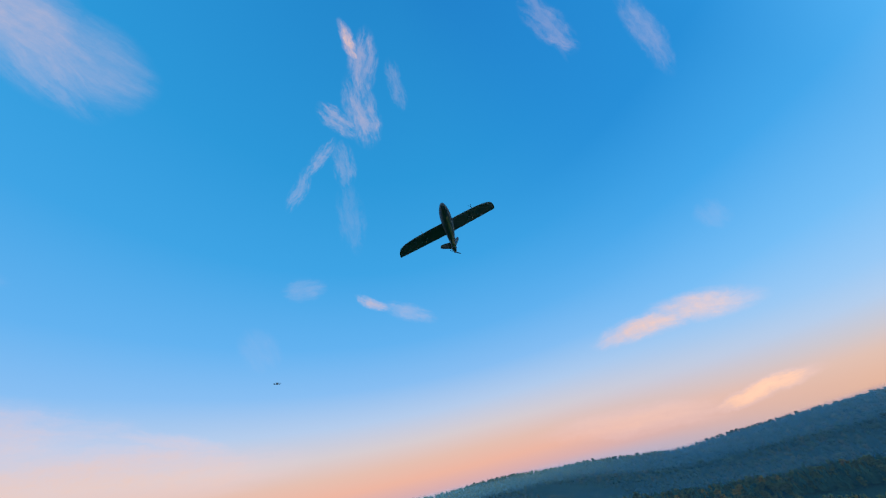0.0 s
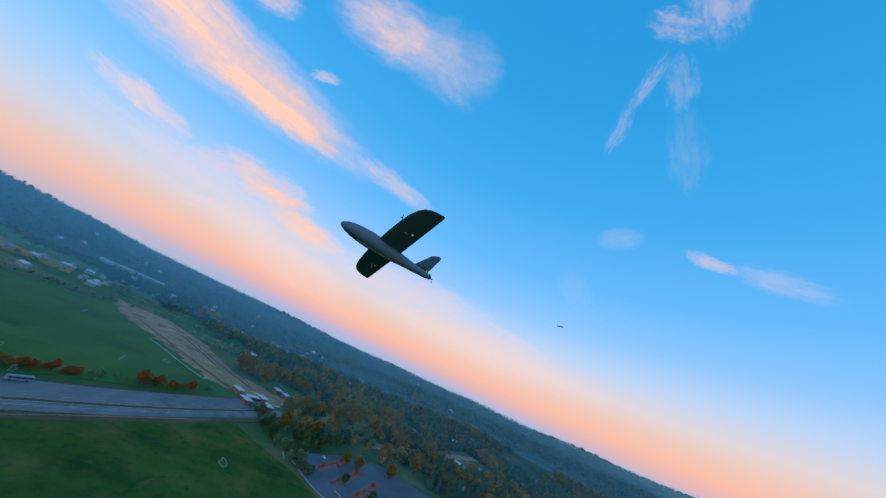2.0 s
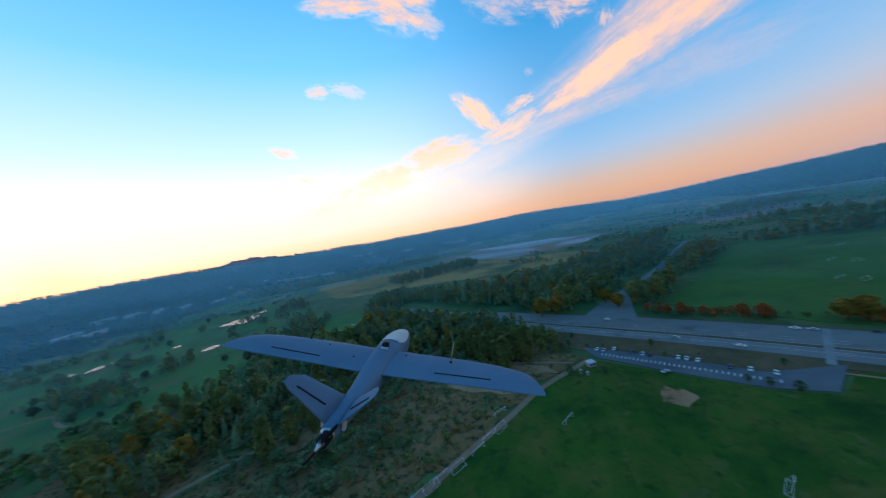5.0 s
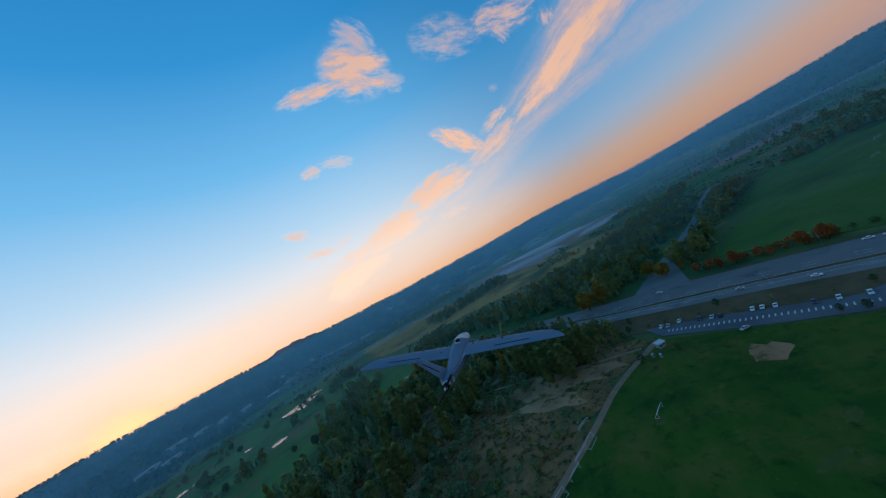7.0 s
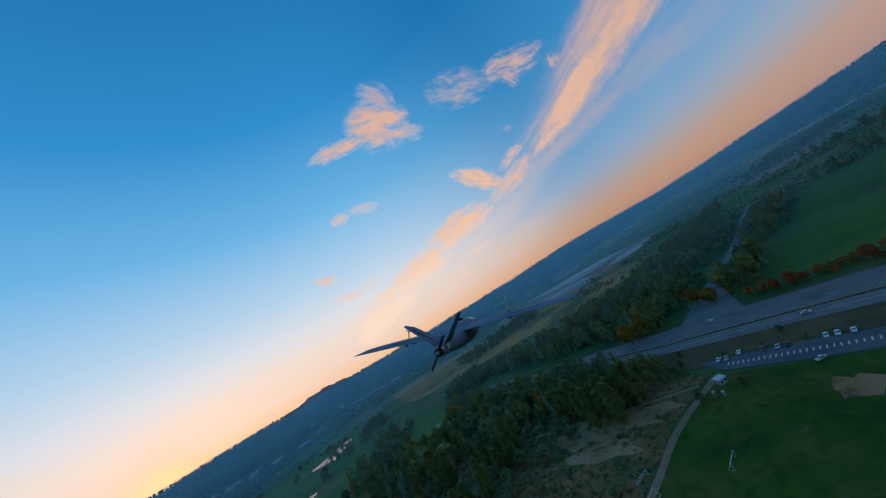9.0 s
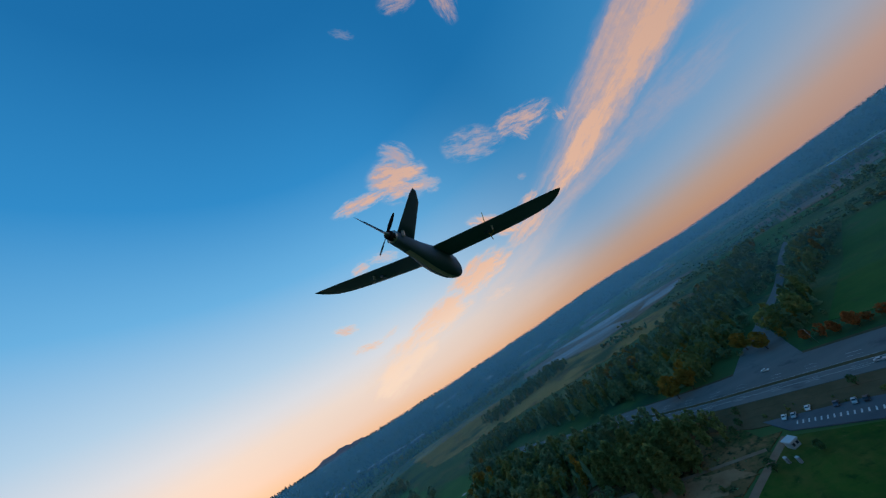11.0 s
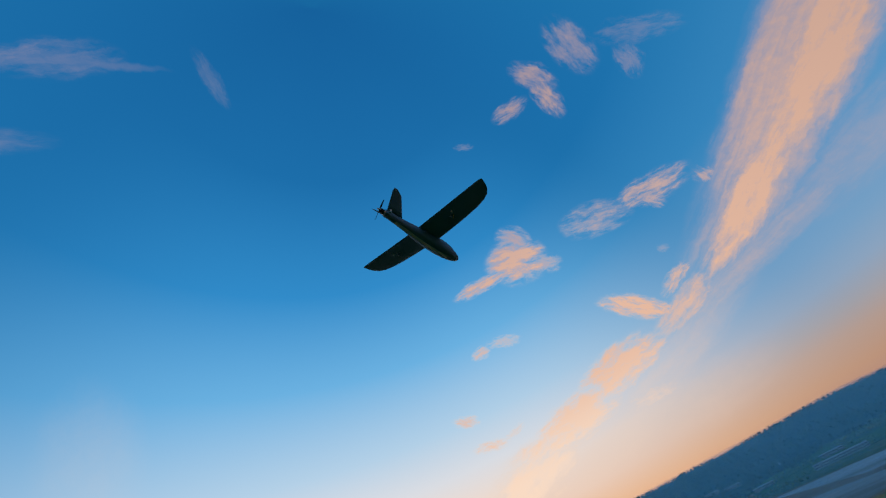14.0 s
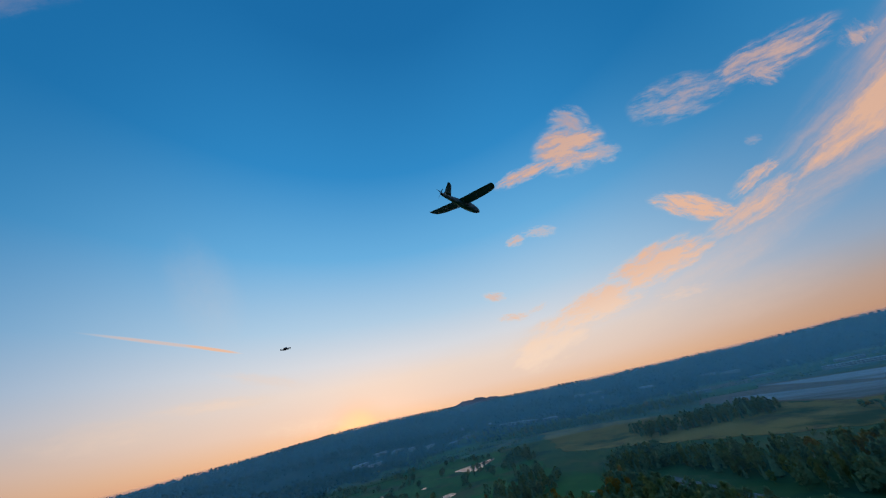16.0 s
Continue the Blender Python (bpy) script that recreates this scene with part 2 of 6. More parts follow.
# condensation trail
streak(284.5, 17.9, 270, 15.7, 0.2, 0.6, 0.0, ray_dir)
streak(275.5, 16.75, 268.2, 15.25, 0.19, 1.1, 0.0, ray_dir)
grain = wnoise(swept, 55, 5, 0.65).outputs["Fac"]
density = wmath("MULTIPLY", streak_sum[0], wrange(grain, 0.3, 0.66, 0.82, 1.06, smooth=False), clamp=True)
cloud_lit = wmix(wrange(towards, -0.7, 0.7), lin(210, 168, 148), lin(252, 200, 168))
cloud_lit = wmix(wrange(elev, 0.25, 0.6), cloud_lit, lin(218, 178, 164))
cloud_lit = wmix(wmath("MULTIPLY", wrange(elev, 0.2, 0.07), wrange(towards, 0.3, 0.9)), cloud_lit, (1.1, 0.82, 0.64, 1))
cloud_edge = wmix(wrange(towards, 0.2, 0.85), lin(206, 178, 182), lin(250, 222, 202))
cloud_col = wmix(wrange(density, 0.08, 0.7), cloud_edge, cloud_lit)
sky_col = wmix(wmath("MULTIPLY", density, 0.94), base_sky, cloud_col)

nishita = wn("ShaderNodeTexSky")
nishita.sky_type = "NISHITA"
nishita.sun_disc = False
nishita.sun_elevation, nishita.sun_rotation = radians(SUN_EL), radians(360 - SUN_AZ)
air = wn("ShaderNodeBackground")
air.inputs["Strength"].default_value = 0.01
wlink(nishita.outputs[0], air.inputs["Color"])
dusk = wn("ShaderNodeBackground")
wlink(sky_col, dusk.inputs["Color"])
both = wn("ShaderNodeAddShader")
wlink(dusk.outputs[0], both.inputs[0])
wlink(air.outputs[0], both.inputs[1])
wlink(both.outputs[0], wn("ShaderNodeOutputWorld").inputs["Surface"])

sun_data = bpy.data.lights.new("sun", "SUN")
sun_data.energy, sun_data.angle, sun_data.color = 2.0, radians(0.5), (1.0, 0.72, 0.46)
sun = new("sun", sun_data)
sun.matrix_world = look(heading(SUN_AZ, 0.4) * 100, (0, 0, 0))  # already behind the ridge

# ---- materials ----


def material(name, dark, light, scale=1.0, rough=0.85, bump=0.0, metal=0.0, detail=6.0, big=0.0, random=0.0, islands=False, spec=0.06, stretch=None, spots=None, leafy=0.0):
    """A surface that varies between two colours at two scales, with optional relief."""
    m = bpy.data.materials.new(name)
    m.use_nodes = True
    nt = m.node_tree
    bsdf = nt.nodes["Principled BSDF"]
    bsdf.inputs["Roughness"].default_value = rough
    bsdf.inputs["Metallic"].default_value = metal
    bsdf.inputs["Specular IOR Level"].default_value = spec
    tc = nt.nodes.new("ShaderNodeTexCoord")
    vec = tc.outputs["Object"]
    if stretch:
        mp = nt.nodes.new("ShaderNodeMapping")
        mp.inputs["Rotation"].default_value = (0, 0, radians(stretch[0]))
        mp.inputs["Scale"].default_value = (stretch[1], stretch[2], 1)
        nt.links.new(vec, mp.inputs["Vector"])
        vec = mp.outputs[0]
    n1 = nt.nodes.new("ShaderNodeTexNoise")
    n1.inputs["Scale"].default_value, n1.inputs["Detail"].default_value, n1.inputs["Roughness"].default_value = scale, detail, 0.62
    nt.links.new(vec, n1.inputs["Vector"])
    fac = n1.outputs["Fac"]
    rng = nt.nodes.new("ShaderNodeMapRange")
    rng.inputs[1].default_value, rng.inputs[2].default_value = 0.3, 0.7
    nt.links.new(fac, rng.inputs[0])
    fac = rng.outputs[0]

    def blend(a, b, w):
        k = nt.nodes.new("ShaderNodeMix")
        k.inputs[0].default_value = w
        nt.links.new(a, k.inputs[2])
        nt.links.new(b, k.inputs[3])
        return k.outputs[0]

    if big:
        n2 = nt.nodes.new("ShaderNodeTexNoise")
        n2.inputs["Scale"].default_value, n2.inputs["Detail"].default_value = big, 3
        nt.links.new(vec, n2.inputs["Vector"])
        r2 = nt.nodes.new("ShaderNodeMapRange")
        r2.inputs[1].default_value, r2.inputs[2].default_value = 0.35, 0.65
        nt.links.new(n2.outputs["Fac"], r2.inputs[0])
        fac = blend(fac, r2.outputs[0], 0.5)
    if random or islands:
        if islands:
            rnd = nt.nodes.new("ShaderNodeNewGeometry").outputs["Random Per Island"]
        else:
            rnd = nt.nodes.new("ShaderNodeObjectInfo").outputs["Random"]
        fac = blend(fac, rnd, random or 0.5)
    mix = nt.nodes.new("ShaderNodeMix")
    mix.data_type = "RGBA"
    mix.inputs[6].default_value, mix.inputs[7].default_value = (*dark, 1), (*light, 1)
    nt.links.new(fac, mix.inputs[0])
    colour = mix.outputs[2]
    for tone, size, lo, hi in spots or ():
        n3 = nt.nodes.new("ShaderNodeTexNoise")
        n3.inputs["Scale"].default_value, n3.inputs["Detail"].default_value, n3.inputs["Roughness"].default_value = size, 7, 0.65
        nt.links.new(tc.outputs["Object"], n3.inputs["Vector"])
        r3 = nt.nodes.new("ShaderNodeMapRange")
        r3.inputs[1].default_value, r3.inputs[2].default_value = lo, hi
        nt.links.new(n3.outputs["Fac"], r3.inputs[0])
        k3 = nt.nodes.new("ShaderNodeMix")
        k3.data_type = "RGBA"
        k3.inputs[7].default_value = (*tone, 1)
        nt.links.new(r3.outputs[0], k3.inputs[0])
        nt.links.new(colour, k3.inputs[6])
        colour = k3.outputs[2]
    nt.links.new(colour, bsdf.inputs["Base Color"])
    if bump:
        bp = nt.nodes.new("ShaderNodeBump")
        bp.inputs["Strength"].default_value = bump
        nt.links.new(n1.outputs["Fac"], bp.inputs["Height"])
        nt.links.new(bp.outputs[0], bsdf.inputs["Normal"])
    if leafy:
        through_ = nt.nodes.new("ShaderNodeBsdfTranslucent")
        nt.links.new(colour, through_.inputs["Color"])
        both_ = nt.nodes.new("ShaderNodeMixShader")
        both_.inputs[0].default_value = leafy
        nt.links.new(bsdf.outputs[0], both_.inputs[1])
        nt.links.new(through_.outputs[0], both_.inputs[2])
        nt.links.new(both_.outputs[0], nt.nodes["Material Output"].inputs["Surface"])
    return m


M_GROUND = material("rough_grassland", (0.036, 0.10, 0.034), (0.125, 0.155, 0.052), 0.02, big=0.004, spots=(((0.21, 0.16, 0.068), 0.008, 0.52, 0.66), ((0.03, 0.08, 0.04), 0.012, 0.52, 0.62)))
M_FOREST_FLOOR = material("forest_floor", (0.014, 0.042, 0.034), (0.045, 0.07, 0.04), 0.02, big=0.004, spots=(((0.10, 0.085, 0.045), 0.006, 0.58, 0.68),))
M_LAWN = material("mown_sports_grass", (0.018, 0.070, 0.008), (0.056, 0.118, 0.015), 0.09, big=0.02, stretch=(32, 1.0, 0.22), detail=10, spec=0.08,
                  spots=(((0.135, 0.110, 0.026), 0.03, 0.48, 0.70), ((0.008, 0.052, 0.009), 0.022, 0.50, 0.66), ((0.14, 0.115, 0.045), 0.07, 0.61, 0.72), ((0.008, 0.046, 0.007), 0.15, 0.53, 0.72), ((0.13, 0.12, 0.045), 0.4, 0.62, 0.75)))
M_FIELD = material("far_sports_grass", (0.024, 0.105, 0.018), (0.080, 0.160, 0.034), 0.05, spec=0.11, big=0.012, stretch=(32, 0.2, 1.0), detail=8,
                   spots=(((0.11, 0.12, 0.04), 0.03, 0.54, 0.8), ((0.018, 0.065, 0.02), 0.014, 0.52, 0.75), ((0.16, 0.14, 0.08), 0.07, 0.66, 0.8)))
M_GOLF = material("golf_grass", (0.024, 0.11, 0.024), (0.08, 0.20, 0.04), 0.02, big=0.008, spec=0.11, spots=(((0.14, 0.125, 0.045), 0.012, 0.52, 0.64), ((0.03, 0.08, 0.03), 0.018, 0.52, 0.64)))
M_SCRUB = material("brown_scrub", (0.14, 0.09, 0.035), (0.42, 0.18, 0.08), 0.05, big=0.015, detail=9, spots=(((0.05, 0.08, 0.022), 0.03, 0.48, 0.6), ((0.27, 0.15, 0.075), 0.06, 0.56, 0.68), ((0.02, 0.035, 0.014), 0.25, 0.5, 0.64)))
M_MEADOW = material("dry_meadow", (0.20, 0.13, 0.035), (0.52, 0.27, 0.08), 0.01, big=0.004, stretch=(10, 1.0, 0.25), spots=(((0.06, 0.09, 0.032), 0.006, 0.5, 0.62), ((0.16, 0.10, 0.045), 0.015, 0.54, 0.66)))
M_CROP = material("green_crop", (0.03, 0.11, 0.03), (0.08, 0.17, 0.04), 0.012, big=0.005, stretch=(20, 0.2, 1.0))
M_FILM = material("field_under_white_film", (0.20, 0.15, 0.12), (0.58, 0.54, 0.52), 0.03, big=0.006, stretch=(25, 0.06, 1.0))
M_PLOUGHED = material("ploughed_soil", (0.18, 0.10, 0.06), (0.38, 0.23, 0.15), 0.01, big=0.004, stretch=(25, 0.15, 1.0))
M_DIRT = material("bare_dirt", (0.32, 0.14, 0.07), (0.54, 0.28, 0.15), 0.05, big=0.02, stretch=(38, 0.3, 1.0), spots=(((0.15, 0.09, 0.045), 0.03, 0.52, 0.64), ((0.62, 0.40, 0.22), 0.05, 0.55, 0.66)))
M_WEAR = material("worn_turf_soil", (0.32, 0.14, 0.07), (0.52, 0.27, 0.14), 0.15, big=0.05, spots=(((0.10, 0.09, 0.03), 0.12, 0.52, 0.62),))
M_PATH = material("gravel_path", (0.25, 0.13, 0.08), (0.38, 0.22, 0.14), 0.2, big=0.05)
M_MULCH = material("reddish_mulch", (0.26, 0.085, 0.07), (0.44, 0.16, 0.12), 0.3, big=0.08)
M_WORN_TURF = material("thin_worn_turf", (0.035, 0.085, 0.014), (0.115, 0.115, 0.035), 0.35, big=0.1, detail=9)
M_ASPHALT = material("worn_asphalt", (0.14, 0.135, 0.13), (0.23, 0.215, 0.205), 0.08, big=0.02, rough=0.8, detail=8, stretch=(30, 0.12, 1.0), spots=(((0.085, 0.085, 0.09), 0.06, 0.56, 0.75),))
M_ASPHALT_DARK = material("parking_asphalt", (0.09, 0.095, 0.105), (0.155, 0.16, 0.17), 0.08, big=0.03, rough=0.8, detail=8)
M_PAINT = material("road_paint", (0.45, 0.45, 0.45), (0.62, 0.62, 0.6), 0.6, rough=0.6)
M_MEDIAN = material("dry_median", (0.07, 0.06, 0.03), (0.17, 0.11, 0.06), 0.15, big=0.03)
M_WORN = material("worn_pale_asphalt", (0.19, 0.185, 0.18), (0.28, 0.275, 0.27), 0.3, big=0.08)
M_CONCRETE = material("concrete", (0.25, 0.25, 0.25), (0.38, 0.37, 0.35), 0.5)
M_WOODS = material("mixed_woods", (0.125, 0.205, 0.11), (0.34, 0.395, 0.19), 0.055, islands=True, random=0.3, leafy=0.45)
# woods for the far hills, with distance haze put into the blue-green base colour
M_FAR_WOODS = material("haze_blued_woods", (0.02, 0.055, 0.05), (0.055, 0.10, 0.068), 0.03, islands=True, random=0.35, big=0.004)
M_SLOPE_WOODS = material("slope_conifers", (0.03, 0.085, 0.06), (0.10, 0.16, 0.085), 0.05, islands=True, random=0.35, leafy=0.3)
M_SLOPE_OLIVE = material("slope_broadleaf", (0.10, 0.125, 0.045), (0.27, 0.25, 0.09), 0.05, islands=True, random=0.35, leafy=0.35)
M_GOLD = material("golden_foliage", (0.38, 0.25, 0.07), (0.60, 0.42, 0.13), 0.07, islands=True, random=0.3, leafy=0.45)
M_AUTUMN = material("autumn_foliage", (0.26, 0.17, 0.035), (0.50, 0.30, 0.06), 0.07, islands=True, random=0.3, leafy=0.45)
# far copies of the olive and autumn colours, dulled in the colour for distance
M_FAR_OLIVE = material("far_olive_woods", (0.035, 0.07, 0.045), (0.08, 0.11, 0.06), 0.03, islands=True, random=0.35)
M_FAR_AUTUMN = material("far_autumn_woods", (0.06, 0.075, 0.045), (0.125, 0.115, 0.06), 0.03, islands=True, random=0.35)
M_RED = material("rust_autumn_foliage", (0.36, 0.11, 0.04), (0.62, 0.24, 0.07), 0.07, islands=True, random=0.4, leafy=0.45)
M_OLIVE = material("olive_foliage", (0.15, 0.20, 0.065), (0.36, 0.35, 0.12), 0.07, islands=True, random=0.3, leafy=0.45)
M_DRY = material("dry_grass", (0.22, 0.13, 0.04), (0.42, 0.24, 0.08), 0.07, islands=True, random=0.4, leafy=0.3)
M_LEAF = material("dark_green_foliage", (0.06, 0.13, 0.06), (0.17, 0.24, 0.09), 0.3, islands=True, random=0.4, leafy=0.45)
M_BARK = material("bark", (0.05, 0.04, 0.03), (0.14, 0.11, 0.09), 2.0, bump=0.4)
M_WATER = material("still_water", (0.01, 0.02, 0.025), (0.015, 0.025, 0.03), 0.05, rough=0.04, spec=0.6)
M_WHITE_WALL = material("pale_wall", (0.30, 0.30, 0.30), (0.50, 0.49, 0.46), 0.05, random=0.5)
M_ROOF = material("grey_roof", (0.14, 0.14, 0.15), (0.34, 0.34, 0.35), 0.05, random=0.7)
M_ROOF_WHITE = material("white_roof", (0.42, 0.43, 0.45), (0.62, 0.62, 0.62), 0.05, random=0.5)
M_GLASS_DARK = material("dark_glazing", (0.02, 0.025, 0.03), (0.05, 0.06, 0.07), 0.5, rough=0.15, spec=0.5)
M_TUBE = material("white_tube", (0.5, 0.5, 0.5), (0.72, 0.72, 0.7), 1.0, rough=0.5)

# ---- helpers for meshes ----


def mesh_of(name, verts, faces, mat, smooth=False):
    me = bpy.data.meshes.new(name)
    me.from_pydata([tuple(v) for v in verts], [], [tuple(f) for f in faces])
    me.materials.append(mat)
    if smooth:
        me.polygons.foreach_set("use_smooth", [True] * len(me.polygons))
    me.update()
    return me


def tri_mesh(name, verts, tris, mat):
    """A large triangle mesh from two arrays."""
    me = bpy.data.meshes.new(name)
    me.vertices.add(len(verts))
    me.vertices.foreach_set("co", np.asarray(verts, np.float32).ravel())
    me.loops.add(len(tris) * 3)
    me.loops.foreach_set("vertex_index", np.asarray(tris, np.int32).ravel())
    me.polygons.add(len(tris))
    me.polygons.foreach_set("loop_start", np.arange(0, len(tris) * 3, 3, dtype=np.int32))
    me.materials.append(mat)
    me.update(calc_edges=True)
    return me


def part(name, bm, mat, parent=None, label="", smooth=True):
    """Links a bmesh as one mesh object, under a thing or a part."""
    me = bpy.data.meshes.new(name)
    if smooth:
        for f in bm.faces:
            f.smooth = True
    bm.normal_update()
    bm.to_mesh(me)
    bm.free()
    me.materials.append(mat)
    ob = new(name, me)
    if parent is not None:
        ob.parent = parent
    return tagged(ob, label=label)


def box_bm(x0, y0, z0, x1, y1, z1, bevel=0.0):
    bm = bmesh.new()
    bmesh.ops.create_cube(bm, size=1)
    for v in bm.verts:
        v.co = Vector((x0 + (v.co.x + 0.5) * (x1 - x0), y0 + (v.co.y + 0.5) * (y1 - y0), z0 + (v.co.z + 0.5) * (z1 - z0)))
    if bevel:
        bmesh.ops.bevel(bm, geom=bm.edges[:], offset=bevel, segments=2, affect="EDGES")
    return bm


def tube_bm(a, b, r0, r1=None, seg=8, bm=None):
    """A round bar from a to b."""
    bm = bm or bmesh.new()
    a, b = Vector(a), Vector(b)
    m = Matrix.Translation((a + b) / 2) @ (b - a).to_track_quat("Z", "Y").to_matrix().to_4x4()
    bmesh.ops.create_cone(bm, cap_ends=True, segments=seg, radius1=r0, radius2=r0 if r1 is None else r1, depth=(b - a).length, matrix=m)
    return bm


def smooth_line(pts, step=8.0):
    """Catmull-Rom curve through plan points, in metres."""
    p = [np.array((x * PLAN, y * PLAN)) for x, y in pts]
    p = [2 * p[0] - p[1]] + p + [2 * p[-1] - p[-2]]
    out = []
    for i in range(1, len(p) - 2):
        n = max(2, int(np.linalg.norm(p[i + 1] - p[i]) / step))
        for k in range(n):
            t = k / n
            out.append(0.5 * ((2 * p[i]) + (-p[i - 1] + p[i + 1]) * t + (2 * p[i - 1] - 5 * p[i] + 4 * p[i + 1] - p[i + 2]) * t * t
                              + (-p[i - 1] + 3 * p[i] - 3 * p[i + 1] + p[i + 2]) * t ** 3))
    out.append(p[-2])
    return np.array(out)


def ribbon(name, line, left, right, z, mat, label, category, kind="structure", dashes=None, thick=0.25, drape=False):
    """A strip along a line, from offset left to offset right in metres (numbers, or functions of the share of the way)."""
    d = np.gradient(line, axis=0)
    d /= np.linalg.norm(d, axis=1)[:, None]
    nrm = np.c_[-d[:, 1], d[:, 0]]
    s = np.linspace(0, 1, len(line))
    lf = np.array([left(x) if callable(left) else left for x in s])
    rt = np.array([right(x) if callable(right) else right for x in s])
    a, b = line + nrm * lf[:, None], line + nrm * rt[:, None]
    n = len(line)
    za, zb = (height(a[:, 0], a[:, 1]), height(b[:, 0], b[:, 1])) if drape else (np.zeros(n), np.zeros(n))
    verts = [(*p, h + z) for p, h in zip(a, za)] + [(*p, h + z) for p, h in zip(b, zb)] + [(*p, h + z - thick) for p, h in zip(a, za)] + [(*p, h + z - thick) for p, h in zip(b, zb)]
    faces = []
    for i in range(n - 1):
        if dashes and (i % dashes[0]) >= dashes[1]:
            continue
        faces += [(i, i + 1, n + i + 1, n + i), (i, 2 * n + i, 2 * n + i + 1, i + 1), (n + i, n + i + 1, 3 * n + i + 1, 3 * n + i)]
    ob = new(name, mesh_of(name, verts, faces, mat))
    return tagged(ob, label, category, kind=kind)


OPEN_GROUND = []


def patch(name, pts, z, mat, label, category, kind="structure", wobble=0.0, raw=False):
    """A flat piece of ground inside a plan outline, with an uneven rim and a low edge."""
    k = 1.0 if raw else PLAN
    p = [np.array((x * k, y * k)) for x, y in pts]
    rim = []
    rng = np.random.default_rng(len(name) * 7 + len(pts))
    for i in range(len(p)):
        a, b = p[i], p[(i + 1) % len(p)]
        n = max(2, int(np.linalg.norm(b - a) / (7 if wobble < 4 else 14))) if wobble else 1
        for j in range(n):
            rim.append(a + (b - a) * j / n + (rng.normal(size=2) * wobble if wobble else 0))
    n = len(rim)
    OPEN_GROUND.append((name, np.array(p)))
    verts = [(*q, z) for q in rim] + [(*q, -0.3) for q in rim]
    area = sum(rim[i][0] * rim[(i + 1) % n][1] - rim[(i + 1) % n][0] * rim[i][1] for i in range(n))
    order = list(range(n)) if area > 0 else list(range(n))[::-1]
    faces = [order] + [(order[i], order[i] + n, order[(i + 1) % n] + n, order[(i + 1) % n]) for i in range(n)]
    return tagged(new(name, mesh_of(name, verts, faces, mat)), label, category, kind=kind)


# ---- terrain: valley floor and wooded hills, one sheet to the horizon ----
SKYLINE = [(0, 1.6), (10, 2.1), (25, 2.2), (40, 1.3), (52, 0.95), (60, 0.9), (70, 0.55), (86, 0.15), (105, 0.05), (115, 0.0), (121, 0.2), (133, 0.4), (142, 0.25), (150, 0.05),
           (160, -0.3), (166, -0.3), (171, 0.1), (179, 0.65), (190, 0.65), (200, 0.8), (210, 0.95), (217, 1.15), (226, 1.4), (237, 1.6), (245, 2.0), (252, 1.8), (260, 1.3), (268, 0.75),
           (278, 0.25), (300, 0.4), (326, 1.1), (340, 0.55), (347, 0.35), (354, 0.95), (360, 1.6)]
FOOT = [(0, 480), (60, 430), (90, 700), (110, 1000), (130, 1300), (150, 1900), (162, 3000), (175, 2400), (190, 1900), (210, 1500), (230, 1350), (245, 1150),
        (260, 1000), (290, 850), (330, 600), (360, 480)]


def table(rows, a):
    return np.interp(np.mod(a, 360), [r[0] for r in rows], [r[1] for r in rows])


def height(x, y):
    """Ground height in metres."""
    x, y = np.asarray(x, float), np.asarray(y, float)
    r = np.hypot(x, y)
    az = np.degrees(np.arctan2(-x, y)) % 360
    foot = table(FOOT, az)
    crest = np.minimum(foot + 1400, 4300)
    top = 100 + crest * np.tan(np.radians(table(SKYLINE, az))) - 12
    s = np.clip((r - foot) / (crest - foot), 0, 1)
    s = s * s * (3 - 2 * s)
    roll = 6 * np.sin(x * 0.0041 + 1) * np.sin(y * 0.0053) + 4 * np.sin(x * 0.011 + y * 0.007)
    return s * (top + roll)


rads = np.concatenate([np.linspace(0, 400, 9)[1:], np.geomspace(430, 4600, 46)])
azs = np.linspace(0, 2 * math.pi, 241)[:-1]
rr, aa = np.meshgrid(rads, azs, indexing="ij")
gx, gy = -np.sin(aa) * rr, np.cos(aa) * rr
gz = height(gx, gy) - 0.3
tv = [(0, 0, -0.3)] + list(zip(gx.ravel(), gy.ravel(), gz.ravel()))
na = len(azs)
tf = [(0, 1 + i, 1 + (i + 1) % na) for i in range(na)]
for k in range(len(rads) - 1):
    for i in range(na):
        j = (i + 1) % na
        tf.append((1 + k * na + i, 1 + (k + 1) * na + i, 1 + (k + 1) * na + j, 1 + k * na + j))
ground_mesh = mesh_of("ground", tv, tf, M_GROUND, smooth=True)
ground_mesh.materials.append(M_FOREST_FLOOR)
mid_az = np.degrees(np.array([0.0] * na + [(i + .5) * 2 * math.pi / na for _ in range(len(rads) - 1) for i in range(na)]))
mid_r = np.array([0.0] * na + [(rads[k] + rads[k + 1]) / 2 for k in range(len(rads) - 1) for _ in range(na)])
ground_mesh.polygons.foreach_set("material_index", (mid_r > table(FOOT, mid_az) * 1.03).astype(np.int32))
ground = tagged(new("ground", ground_mesh), "rough green and brown valley floor rising to wooded hills", "ground", kind="structure")

